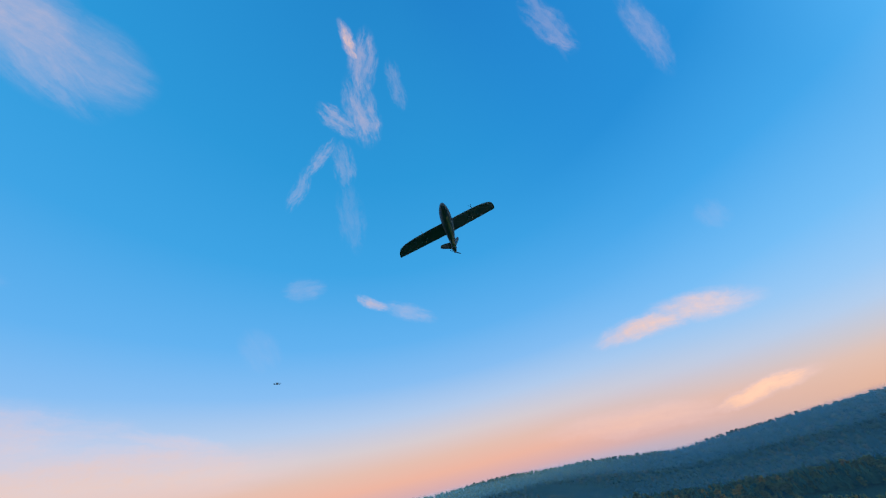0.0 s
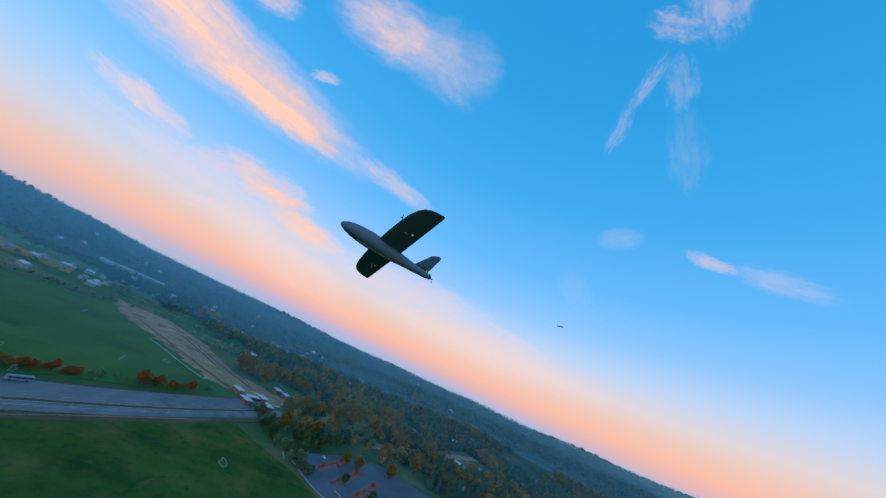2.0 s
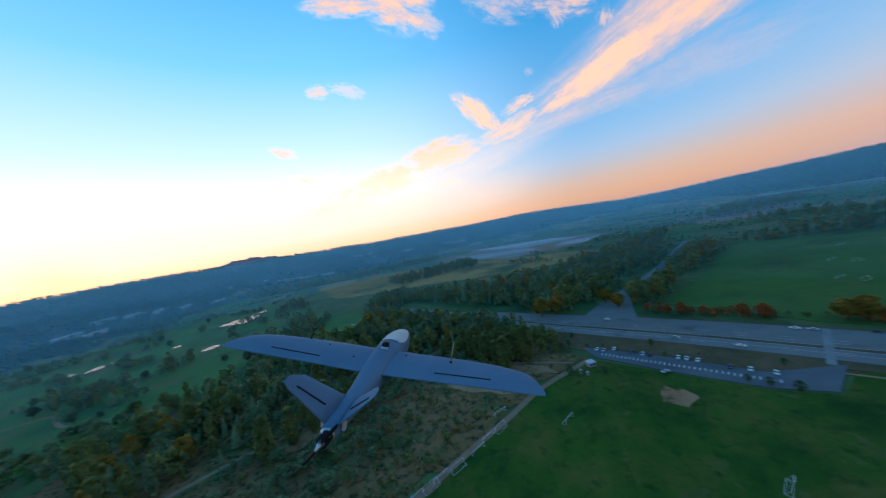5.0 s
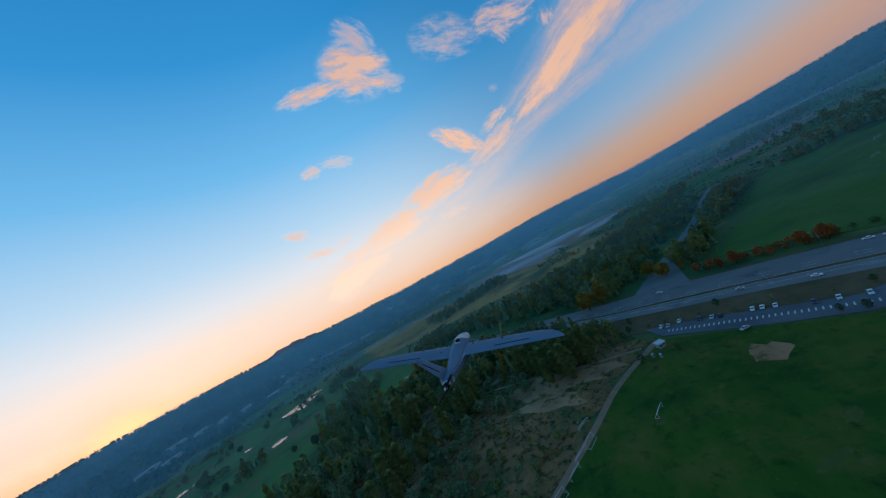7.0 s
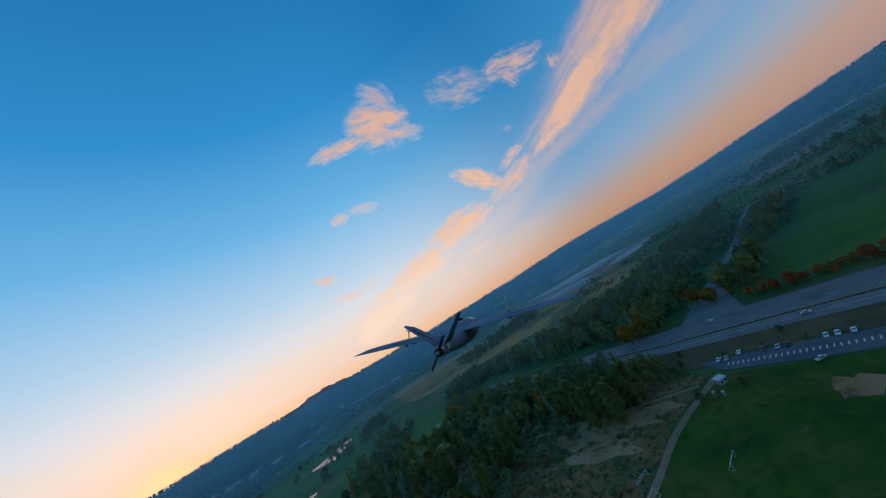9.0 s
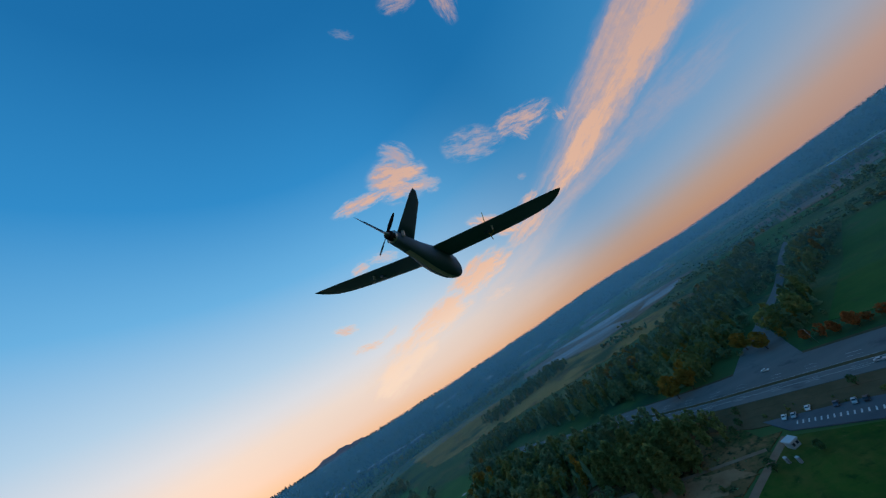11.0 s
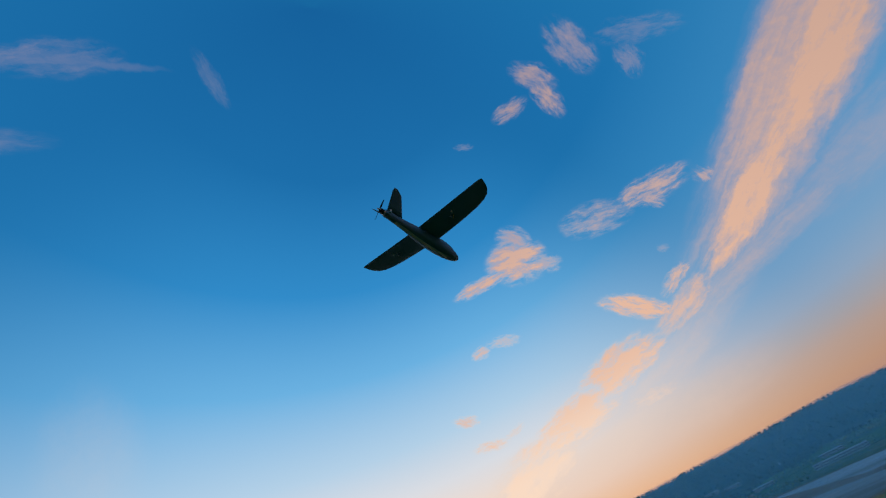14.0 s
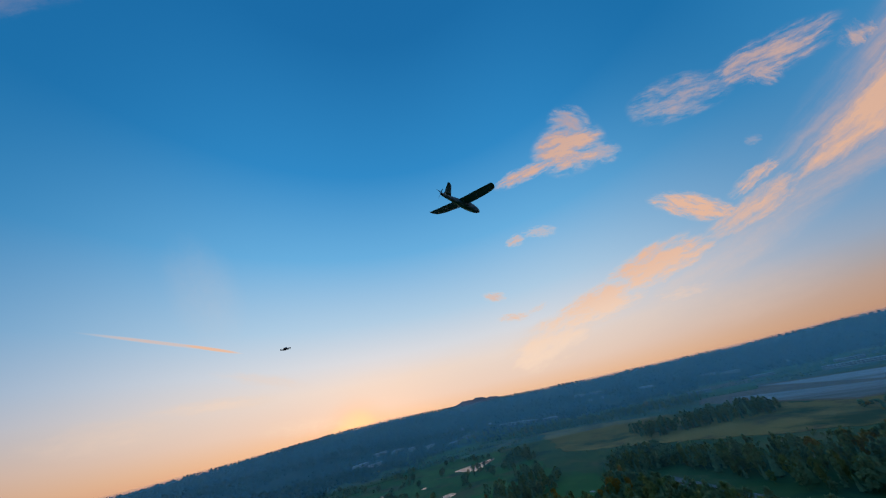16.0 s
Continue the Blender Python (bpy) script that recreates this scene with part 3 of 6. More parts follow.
# ---- evening haze, imitated by thin blue see-through shells, ever deeper over the valley ----
def haze_material(most):
    m = bpy.data.materials.new("haze_shell_tint")
    m.use_nodes = True
    nt = m.node_tree
    nt.nodes.clear()
    out = nt.nodes.new("ShaderNodeOutputMaterial")
    clear_ = nt.nodes.new("ShaderNodeBsdfTransparent")
    front = nt.nodes.new("ShaderNodeBsdfDiffuse")
    back = nt.nodes.new("ShaderNodeBsdfTranslucent")
    # the haze blue is set as the shell's own colour
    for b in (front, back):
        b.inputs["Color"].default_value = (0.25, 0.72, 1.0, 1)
    half = nt.nodes.new("ShaderNodeMixShader")
    half.inputs[0].default_value = 0.4
    nt.links.new(front.outputs[0], half.inputs[1])
    nt.links.new(back.outputs[0], half.inputs[2])
    uv = nt.nodes.new("ShaderNodeUVMap")
    s = nt.nodes.new("ShaderNodeSeparateXYZ")
    nt.links.new(uv.outputs[0], s.inputs[0])
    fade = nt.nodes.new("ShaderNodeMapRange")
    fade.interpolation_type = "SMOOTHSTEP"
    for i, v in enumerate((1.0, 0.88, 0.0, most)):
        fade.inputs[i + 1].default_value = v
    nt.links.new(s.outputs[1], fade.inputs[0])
    mix = nt.nodes.new("ShaderNodeMixShader")
    nt.links.new(fade.outputs[0], mix.inputs[0])
    nt.links.new(clear_.outputs[0], mix.inputs[1])
    nt.links.new(half.outputs[0], mix.inputs[2])
    nt.links.new(mix.outputs[0], out.inputs["Surface"])
    return m


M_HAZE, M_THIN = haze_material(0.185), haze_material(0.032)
# upright rings added round the valley; each veils what lies behind it
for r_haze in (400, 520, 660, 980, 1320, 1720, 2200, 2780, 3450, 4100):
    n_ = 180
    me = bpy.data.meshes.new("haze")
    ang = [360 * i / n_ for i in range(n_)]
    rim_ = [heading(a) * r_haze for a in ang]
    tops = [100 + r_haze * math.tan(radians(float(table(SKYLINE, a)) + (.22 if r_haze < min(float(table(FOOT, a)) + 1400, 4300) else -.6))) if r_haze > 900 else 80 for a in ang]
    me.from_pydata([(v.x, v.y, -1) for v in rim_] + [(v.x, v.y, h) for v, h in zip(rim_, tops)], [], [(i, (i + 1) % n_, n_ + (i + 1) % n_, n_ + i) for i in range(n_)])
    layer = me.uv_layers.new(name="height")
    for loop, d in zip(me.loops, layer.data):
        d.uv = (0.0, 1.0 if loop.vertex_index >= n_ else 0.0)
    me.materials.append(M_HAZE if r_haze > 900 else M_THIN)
    tagged(new("haze", me), "thin blue see-through shell imitating evening haze over the valley", "haze", kind="structure")

# ---- playing fields, meadows, fields ----
patch("lawn", [(72, -108), (34, -164), (12, -200), (-22, -236), (-62, -214), (-104, -191), (-128, -186), (-150, -208), (-200, -176), (-275, -128), (-400, -28),
               (-372, 0), (-338, 43), (-280, 88), (-150, 180), (60, 120), (105, -40)], 0.04, M_LAWN, "wide mown green sports lawn with worn streaks", "lawn")
patch("far_lawn", [(-113, -348), (-208, -475), (-320, -648), (-420, -580), (-540, -515), (-680, -403), (-785, -316), (-545, -30), (-470, -50), (-330, -176), (-181, -276)],
      0.04, M_FIELD, "wide green sports lawn beyond the road", "lawn")
patch("meadow", [(880, -990), (672, -1060), (347, -1037), (-172, -811), (-60, -690), (154, -669), (525, -640)], 0.05, M_MEADOW, "dry yellow-brown meadow behind the tree belt", "meadow", wobble=6)
patch("ploughed_field", [(520, -1560), (-70, -1390), (-260, -1200), (-120, -1010), (90, -910), (420, -1180)], 0.06, M_PLOUGHED, "reddish ploughed field with pale strips", "field")
patch("film_field", [(330, -1460), (-50, -1390), (-150, -1240), (60, -1180)], 0.10, M_FILM, "field rows under pale film", "field")
patch("film_field", [(350, -1230), (40, -1130), (-20, -980), (90, -930), (250, -1060)], 0.10, M_FILM, "field rows under pale film", "field")
patch("film_field", [(-90, -1160), (-220, -1180), (-140, -1040), (-40, -1040)], 0.10, M_FILM, "field rows under pale film", "field")
patch("golf_grass", [(980, -700), (816, -704), (598, -620), (421, -480), (318, -470), (270, -375), (300, -340), (345, -235), (372, -100), (520, -40), (900, -120), (1150, -400)],
      0.05, M_GOLF, "bright green fairways of a golf course", "golf course", wobble=5)
patch("scrub", [(100, -60), (70, -114), (46, -152), (16, -204), (-20, -238), (10, -290), (80, -330), (250, -280), (340, -200), (340, -60), (200, 0), (120, -10)], 0.03, M_SCRUB, "brown scrub and rough grass beside the path", "scrub", wobble=3)
patch("bare_patch", [(-51, -191), (-58, -196), (-66, -192), (-69, -184), (-60, -176), (-52, -181)], 0.09, M_WEAR, "worn bare earth in the lawn", "bare earth", wobble=1)
patch("construction_ground", [(-820, -390), (-700, -310), (-610, -190), (-521, -97), (-492, -18), (-545, 28), (-578, 14), (-609, -78), (-752, -179), (-840, -290)], 0.07, M_DIRT, "bare brown graded earth with tracks", "dirt", wobble=3)

# worn goal mouths and bare streaks in the lawn
wear = random.Random(21)
WORN_SPOTS = [(-39, -123, 9, 2.2), (-55, -138, 6, 2), (-180, -89, 7, 3), (-203, -108, 8, 2), (-227, -99, 10, 2.4), (-61, -85, 6, 2.4), (-146, -106, 9, 2), (-149, -85, 5, 2), (-221, -84, 7, 2.5),
              (-295, -84, 8, 3), (-134, -118, 10, 2), (-275, -74, 6, 3), (-237, -3, 6, 3), (-72, -124, 5, 2.5), (2, -160, 5, 2.5), (-110, -150, 8, 2), (-170, -140, 7, 2), (-250, -40, 9, 2)]
for x, y, long_, wide_ in WORN_SPOTS:
    turn_ = wear.uniform(0, math.pi)
    rim_w = []
    for k in range(14):
        a_w, s_w = 2 * math.pi * k / 14, wear.uniform(.55, 1.15)
        u_w, v_w = math.cos(a_w) * long_ * s_w, math.sin(a_w) * wide_ * s_w
        rim_w.append((x + u_w * math.cos(turn_) - v_w * math.sin(turn_), y + u_w * math.sin(turn_) + v_w * math.cos(turn_)))
    patch("bare_patch", rim_w, .06, M_WORN_TURF, "thin worn brown turf in the lawn", "bare earth")

# ---- roads ----
main_line = smooth_line([(240, -450), (140, -392), (83, -366), (3, -318), (-44, -295), (-120, -256), (-195, -212), (-258, -168), (-344, -98), (-430, -38), (-505, 8)], 6)


def grow(a, b, lo, hi):
    return lambda s: a + (b - a) * min(1, max(0, (s - lo) / (hi - lo)))


ribbon("road_verge", main_line, grow(12, 33, .14, .34), grow(-9, -24, .1, .36), 0.10, M_MEDIAN, "dry brown road verge", "verge")
ribbon("road", main_line, grow(11, 29, .14, .34), 1.6, 0.28, M_ASPHALT, "wide grey worn asphalt road", "road")
ribbon("road", main_line, -1.6, grow(-8, -15, .1, .36), 0.28, M_ASPHALT, "wide grey worn asphalt road", "road")
ribbon("median", main_line, 1.6, -1.6, 0.42, M_MEDIAN, "narrow raised dry median strip", "median")
for off in (6.5, 10.5, -5.6, -9.2):
    ribbon("lane_line", main_line, off + .1, off - .1, 0.285, M_PAINT, "broken white lane line", "road marking", dashes=(3, 1), thick=0.002)
for off in (2.1, -2.1, -7.4):
    ribbon("lane_line", main_line, off + .12, off - .12, 0.285, M_PAINT, "solid white edge line", "road marking", thick=0.002)
side_line = smooth_line([(-52, -318), (-70, -365), (-95, -418), (-165, -520), (-250, -672), (-330, -800), (-470, -1000)], 8)
ribbon("side_road", side_line, grow(22, 4.5, .0, .13), grow(-22, -4.5, .0, .13), 0.24, M_ASPHALT, "straight grey side road between trees", "road")
patch("verge", [(-14, -256), (-60, -237), (-112, -206), (-152, -206), (-112, -234), (-75, -254), (-38, -272), (2, -290), (14, -276)], .07, M_MEDIAN, "dry brown strip between road and parking lot", "verge", wobble=1.2)
lot = patch("parking_lot", [(-20, -257), (-60, -240), (-112, -209), (-150, -214), (-128, -188), (-104, -193), (-62, -216), (-26, -239)], 0.2, M_ASPHALT_DARK, "dark grey asphalt parking lot", "parking lot")
path_line = smooth_line([(110, -50), (72, -108), (56, -134), (34, -167), (16, -196), (-7, -221), (-22, -236)], 6)
ribbon("gravel_path", path_line, 1.8, -1.8, 0.1, M_PATH, "pale gravel path along the lawn", "path")
creek_road = smooth_line([(230, -80), (200, -127), (182, -151), (171, -187), (146, -240), (63, -307), (40, -330)], 8)
ribbon("track", creek_road, 1.7, -1.7, 0.1, M_PATH, "pale dirt track below the trees", "path")
ribbon("track", smooth_line([(251, -179), (240, -196), (232, -234), (190, -256), (91, -248), (40, -238), (-10, -232)], 8), 1.2, -1.2, 0.12, M_PATH, "pale dirt track below the trees", "path")
patch("bare_patch", [(185, -115), (172, -150), (150, -175), (162, -140)], 0.08, M_WEAR, "worn bare earth in the scrub", "bare earth", wobble=1.5)
patch("bare_patch", [(100, -204), (70, -214), (40, -206), (34, -190), (60, -197)], 0.08, M_WEAR, "worn bare earth in the scrub", "bare earth", wobble=1.5)

ribbon("kerb_strip", smooth_line([(-141, -206), (-185, -182), (-240, -150), (-300, -108), (-380, -46)], 8), .8, -.8, .12, M_PATH, "pale sandy strip along the lawn edge", "verge")
# far mountain beyond the ridges, its base colour paled and blued for haze
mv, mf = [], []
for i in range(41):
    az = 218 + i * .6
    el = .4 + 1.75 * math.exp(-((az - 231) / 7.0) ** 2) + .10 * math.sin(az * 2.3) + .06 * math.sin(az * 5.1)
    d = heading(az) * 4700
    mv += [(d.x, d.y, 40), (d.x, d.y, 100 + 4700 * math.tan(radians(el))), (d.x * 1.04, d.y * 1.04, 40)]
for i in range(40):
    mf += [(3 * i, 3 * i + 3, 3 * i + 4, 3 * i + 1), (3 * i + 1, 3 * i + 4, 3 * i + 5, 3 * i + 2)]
tagged(new("far_mountain", mesh_of("far_mountain", mv, mf, material("haze_painted_slope", (0.20, 0.26, 0.32), (0.30, 0.34, 0.38), 0.002))), "distant mountain beyond the ridge, coloured pale blue for haze", "mountain", kind="structure")

for track in ([(-800, -235), (-752, -186), (-680, -135), (-612, -82), (-572, 10)], [(-760, -330), (-640, -200), (-560, -110), (-505, -15)]):
    ribbon("track", smooth_line(track, 10), 2.2, -2.2, .16, M_PATH, "pale compacted haul track on graded earth", "path")
for strip_ in ([(104, -231), (58, -241), (10, -228), (3, -220), (36, -213), (80, -216)], [(186, -118), (184, -133), (171, -143), (160, -150), (176, -124)], [(252, -160), (255, -172), (222, -196), (218, -186)]):
    patch("bare_patch", strip_, .085, M_WEAR, "worn brown earth and dry grass in the scrub", "bare earth", wobble=2.6)
ribbon("track", smooth_line([(233, -213), (208, -228), (179, -244), (140, -256), (84, -273), (50, -285)], 8), 1.8, -1.8, .13, M_PATH, "pale dirt track below the trees", "path")
ribbon("track", smooth_line([(600, -115), (565, -146), (540, -165), (470, -150), (396, -171), (370, -190)], 8), 1.8, -1.8, .13, M_PATH, "sandy track across the golf course", "path")

slope_lines = [smooth_line(q, 8) for q in ([(-530, 60), (-543, 109), (-548, 196), (-587, 273), (-595, 347), (-640, 430), (-660, 520)], [(-543, 109), (-600, 140), (-640, 156), (-728, 222), (-797, 283)], [(-520, 150), (-545, 197), (-575, 246), (-607, 307), (-657, 372), (-700, 450)])]
for q in slope_lines:
    ribbon("rough_verge", q, 26, -26, .5, M_SCRUB, "brown rough grass beside the cleared strip", "scrub", thick=1.6, drape=True)
    ribbon("clearing", q, 8, -8, .7, M_DIRT, "brown cleared strip through the slope woods", "clearing", thick=1.6, drape=True)
    ribbon("track", q, 2.6, -2.6, .85, M_WORN, "pale track along the cleared strip", "path", thick=.4, drape=True)
# low white barrier and haul roads along the graded earth
ribbon("barrier", smooth_line([(-600, -210), (-585, -189), (-525, -120), (-508, -94)], 8), .3, -.3, .9, M_CONCRETE, "long low pale barrier along the graded earth", "barrier", thick=1.2)
for track in ([(-835, -300), (-742, -205), (-640, -120), (-560, -40)], [(-770, -250), (-690, -175), (-610, -110)], [(-700, -270), (-620, -180), (-540, -90), (-500, -40)]):
    ribbon("track", smooth_line(track, 10), 1.5, -1.5, .19, M_MEDIAN, "dark wheel-worn haul track on graded earth", "path")
heap_rng = random.Random(31)
for k in range(16):
    u = heap_rng.random()
    bm = bmesh.new()
    bmesh.ops.create_icosphere(bm, subdivisions=2, radius=1)
    for v in bm.verts:
        v.co = Vector((v.co.x * 1.5, v.co.y, max(v.co.z, -.1) * .55)) * (1 + .22 * noise.noise(v.co * 1.7 + Vector((k * 3.1, 0, 0))))
    heap = part("earth_heap", bm, M_DIRT, None, "")
    size_h = heap_rng.uniform(2.2, 5.5)
    heap.matrix_world = pose((-790 + 250 * u + heap_rng.uniform(-26, 26)) * PLAN, (-265 + 235 * u + heap_rng.uniform(-26, 26)) * PLAN, .05, 0, 0, heap_rng.uniform(0, 180)) @ Matrix.Diagonal((size_h, size_h, size_h, 1))
    tagged(heap, "heap of bare brown earth on the graded ground", "earth heap", group="earth heaps")
# patchwork of small fields over the valley floor
fields = random.Random(4)
HEDGES = []
for az_f in range(98, 262, 7):
    r_f = 700.0
    while r_f < float(table(FOOT, az_f)) * .96:
        deep, wide = fields.uniform(70, 190) * (1 + r_f / 2500), fields.uniform(3.0, 6.5)
        c = heading(az_f + fields.uniform(-2, 2)) * (r_f + deep / 2)
        free = all(math.hypot(c.x - q[:, 0].mean(), c.y - q[:, 1].mean()) > np.ptp(q, axis=0).max() * .58 for n_f, q in OPEN_GROUND if n_f != "field")
        if free and fields.random() < .8:
            a_f = az_f + fields.uniform(-2, 2)
            ring_f = [heading(a_f + s * wide) * rr_f for s, rr_f in ((-1, r_f), (1, r_f + fields.uniform(-30, 30)), (1, r_f + deep * .92), (-1, r_f + deep * .92))]
            kind_f = fields.choice(((M_MEADOW, "dry yellow-brown field"), (M_CROP, "green crop field"), (M_GROUND, "rough green pasture"), (M_PLOUGHED, "brown ploughed field"), (M_CROP, "green crop field")))
            patch("field", [(v.x, v.y) for v in ring_f], .05 + .012 * len(HEDGES), kind_f[0], kind_f[1] + " between hedges in the valley", "field", raw=True)
            HEDGES.append((ring_f[0], ring_f[1]))
            if fields.random() < .5:
                HEDGES.append((ring_f[1], ring_f[2]))
        r_f += deep

# ---- trees ----
rng = np.random.default_rng(5)


def cone(r, z0, z1, n, jig):
    a = np.arange(n) * 2 * math.pi / n
    ring = np.c_[np.cos(a) * r, np.sin(a) * r, np.full(n, z0)] * (1 + rng.normal(size=(n, 1)) * jig)
    v = np.vstack([ring, [[rng.normal() * r * .08, rng.normal() * r * .08, z1]]])
    f = np.array([(i, (i + 1) % n, n) for i in range(n)])
    return v, f


def lump(c, r, jig=0.25):
    v = np.array([(1, 0, 0), (-1, 0, 0), (0, 1, 0), (0, -1, 0), (0, 0, 1), (0, 0, -1)], float)
    v = v * (1 + rng.normal(size=(6, 1)) * jig)
    q = rng.normal(size=(3, 3))
    u, _, w = np.linalg.svd(q)
    v = v @ (u @ w) * r + c
    f = np.array([(0, 2, 4), (2, 1, 4), (1, 3, 4), (3, 0, 4), (2, 0, 5), (1, 2, 5), (3, 1, 5), (0, 3, 5)])
    return v, f


def leaf_tuft(c, r):
    """Three crossing ragged leaf sheets."""
    vs, fs = [], []
    for k in range(3):
        u = rng.normal(size=3) * (1, 1, .45)
        u /= np.linalg.norm(u)
        w = np.cross(u, rng.normal(size=3) * (.45, .45, 1))
        w /= np.linalg.norm(w)
        q = np.array([u, w, -u, -w]) * r * rng.uniform(.6, 1.3, size=(4, 1)) + c
        fs += [(4 * k, 4 * k + 1, 4 * k + 2), (4 * k, 4 * k + 2, 4 * k + 3)]
        vs.append(q)
    return np.vstack(vs), np.array(fs)


def join(parts):
    vs, fs, n = [], [], 0
    for v, f in parts:
        vs.append(v)
        fs.append(f + n)
        n += len(v)
    return np.vstack(vs), np.vstack(fs)


def crown_points(kind, n):
    """Points of a crown one unit high."""
    t = rng.uniform(0, 1, n)
    if kind == "conifer":
        z, rad = .1 + .9 * t, .19 * (1 - t) ** .8 + .015
    elif kind == "poplar":
        z, rad = .08 + .92 * t, .10 * np.sin(np.clip(t * .9 + .1, 0, 1) * math.pi) ** .6 + .02
    else:
        z, rad = .25 + .72 * t, .36 * np.sqrt(np.clip(1 - (2 * t - .95) ** 2, 0.02, 1))
    a = rng.uniform(0, 2 * math.pi, n)
    k = np.sqrt(rng.uniform(.25, 1, n))
    lob = 1 + .28 * np.sin(a * 3 + t * 5) + .12 * np.sin(a * 7 - t * 9)
    return np.c_[np.cos(a) * rad * k * lob, np.sin(a) * rad * k * lob, z], rad


def far_tree(kind):
    if kind == "conifer":
        r = rng.uniform(.15, .22)
        return join([cone(r, .08, .62, 6, .18), cone(r * .68, .4, 1.0, 5, .18)])
    return join([lump(np.array([rng.normal() * .15, rng.normal() * .15, rng.uniform(.35, .72)]), rng.uniform(.2, .32)) for _ in range(3)])


def mid_tree(kind, n=56):
    if kind == "conifer":
        return join([cone(.24 * (1 - i / 6.5), .08 + i * .13, .36 + i * .135, 7, .2) for i in range(5)] + [cone(.02, -.02, .2, 4, 0)])
    pts, rad = crown_points(kind, n)
    big = (52 / n) ** .5
    return join([leaf_tuft(p, rng.uniform(.07, .13) * big) for p in pts] + [cone(.03, -.02, .6, 4, 0)])


def scatter(name, pts, sizes, shapes, mat, label, category, slim=1.0, sink=0.0):
    """Many trees in one mesh, standing on the ground."""
    pts, sizes = np.asarray(pts), np.asarray(sizes)
    which = rng.integers(0, len(shapes), len(pts))
    turn = rng.uniform(0, 2 * math.pi, len(pts))
    zs = height(pts[:, 0], pts[:, 1])
    vs, fs, n = [], [], 0
    for k, (v, f) in enumerate(shapes):
        sel = np.where(which == k)[0]
        if not len(sel):
            continue
        c, s = np.cos(turn[sel])[:, None], np.sin(turn[sel])[:, None]
        wide = (sizes[sel] * slim * rng.uniform(.85, 1.25, len(sel)))[:, None]
        x = (v[None, :, 0] * c - v[None, :, 1] * s) * wide + pts[sel, 0:1]
        y = (v[None, :, 0] * s + v[None, :, 1] * c) * wide + pts[sel, 1:2]
        z = (v[None, :, 2] - sink) * sizes[sel][:, None] + zs[sel][:, None] - .3
        vs.append(np.stack([x, y, z], -1).reshape(-1, 3))
        fs.append((f[None] + (np.arange(len(sel)) * len(v))[:, None, None]).reshape(-1, 3) + n)
        n += len(sel) * len(v)
    return tagged(new(name, tri_mesh(name, np.vstack(vs), np.vstack(fs), mat)), label, category, kind="stuff")


def inside(pts, poly):
    poly = np.asarray(poly, float)
    x, y = pts[:, 0], pts[:, 1]
    ok = np.zeros(len(pts), bool)
    j = len(poly) - 1
    for i in range(len(poly)):
        xi, yi, xj, yj = *poly[i], *poly[j]
        cross = ((yi > y) != (yj > y)) & (x < (xj - xi) * (y - yi) / (yj - yi + 1e-12) + xi)
        ok ^= cross
        j = i
    return ok


def fill(poly, gap, jig=.45):
    """Uneven rows of points inside a plan outline, in metres."""
    p = np.asarray(poly, float) * PLAN
    lo, hi = p.min(0), p.max(0)
    gx_, gy_ = np.meshgrid(np.arange(lo[0], hi[0], gap), np.arange(lo[1], hi[1], gap))
    q = np.c_[gx_.ravel(), gy_.ravel()] + rng.normal(size=(gx_.size, 2)) * gap * jig
    return q[inside(q, p)]


settle = random.Random(11)
HOMES = [(-1184, -90), (-1140, -59), (-672, 162), (-690, 172), (-1064, -224), (-1394, -232), (-1349, -394), (-1357, -370), (-1176, -1), (-1356, 24), (-735, 286), (-598, 353), (-1183, 591), (-1538, 504), (-1513, 537), (-881, -463), (-872, -485), (-835, -445), (-945, -480), (-723, -480), (-1205, -110), (-1160, -85), (-795, -22), (-930, -60), (-701, 274), (-929, 589), (-840, -600), (-871, -576), (-915, -592), (-930, -560), (-973, -574), (-995, -550), (-1030, -540), (-840, -100), (-1050, 80), (-1100, 200), (-880, 330), (-760, 420), (-620, 520)]
for i in range(64):
    az = settle.choice([settle.uniform(0, 60), settle.uniform(60, 150), settle.uniform(75, 130), settle.uniform(172, 240)])
    rr_ = float(table(FOOT, az)) / PLAN * settle.uniform(1.0, 1.75) + settle.uniform(0, 120)
    v = heading(az)
    HOMES.append((v.x * rr_, v.y * rr_))
HOMES_M = np.array(HOMES, float) * PLAN

far_shapes = [far_tree("conifer") for _ in range(7)] + [far_tree("broad") for _ in range(5)]
ring = []
r = 430.0
while r < 4350:
    gap = max(10.5, r * .0145)
    n = int(2 * math.pi * r / gap)
    a = (np.arange(n) + rng.uniform(0, 1, n)) * 2 * math.pi / n
    ring.append(np.c_[-np.sin(a), np.cos(a)] * (r + rng.normal(size=(n, 1)) * gap * .5))
    r += gap * .95
ring = np.vstack(ring)
az_ = np.degrees(np.arctan2(-ring[:, 0], ring[:, 1])) % 360
rad_ = np.hypot(ring[:, 0], ring[:, 1])
foot_ = table(FOOT, az_)
clear = np.sin(ring[:, 0] * .006 + 2) * np.sin(ring[:, 1] * .0071) + .5 * np.sin(ring[:, 0] * .017 + ring[:, 1] * .013)
keep = (rad_ > foot_ * (.97 + .06 * np.sin(az_ * .9))) & (rad_ < np.minimum(foot_ + 1500, 4350)) & (clear < np.where(rad_ < 1100, .75, .85))
for q in slope_lines:
    keep &= np.min(np.hypot(ring[:, None, 0] - q[None, ::2, 0], ring[:, None, 1] - q[None, ::2, 1]), 1) > 28
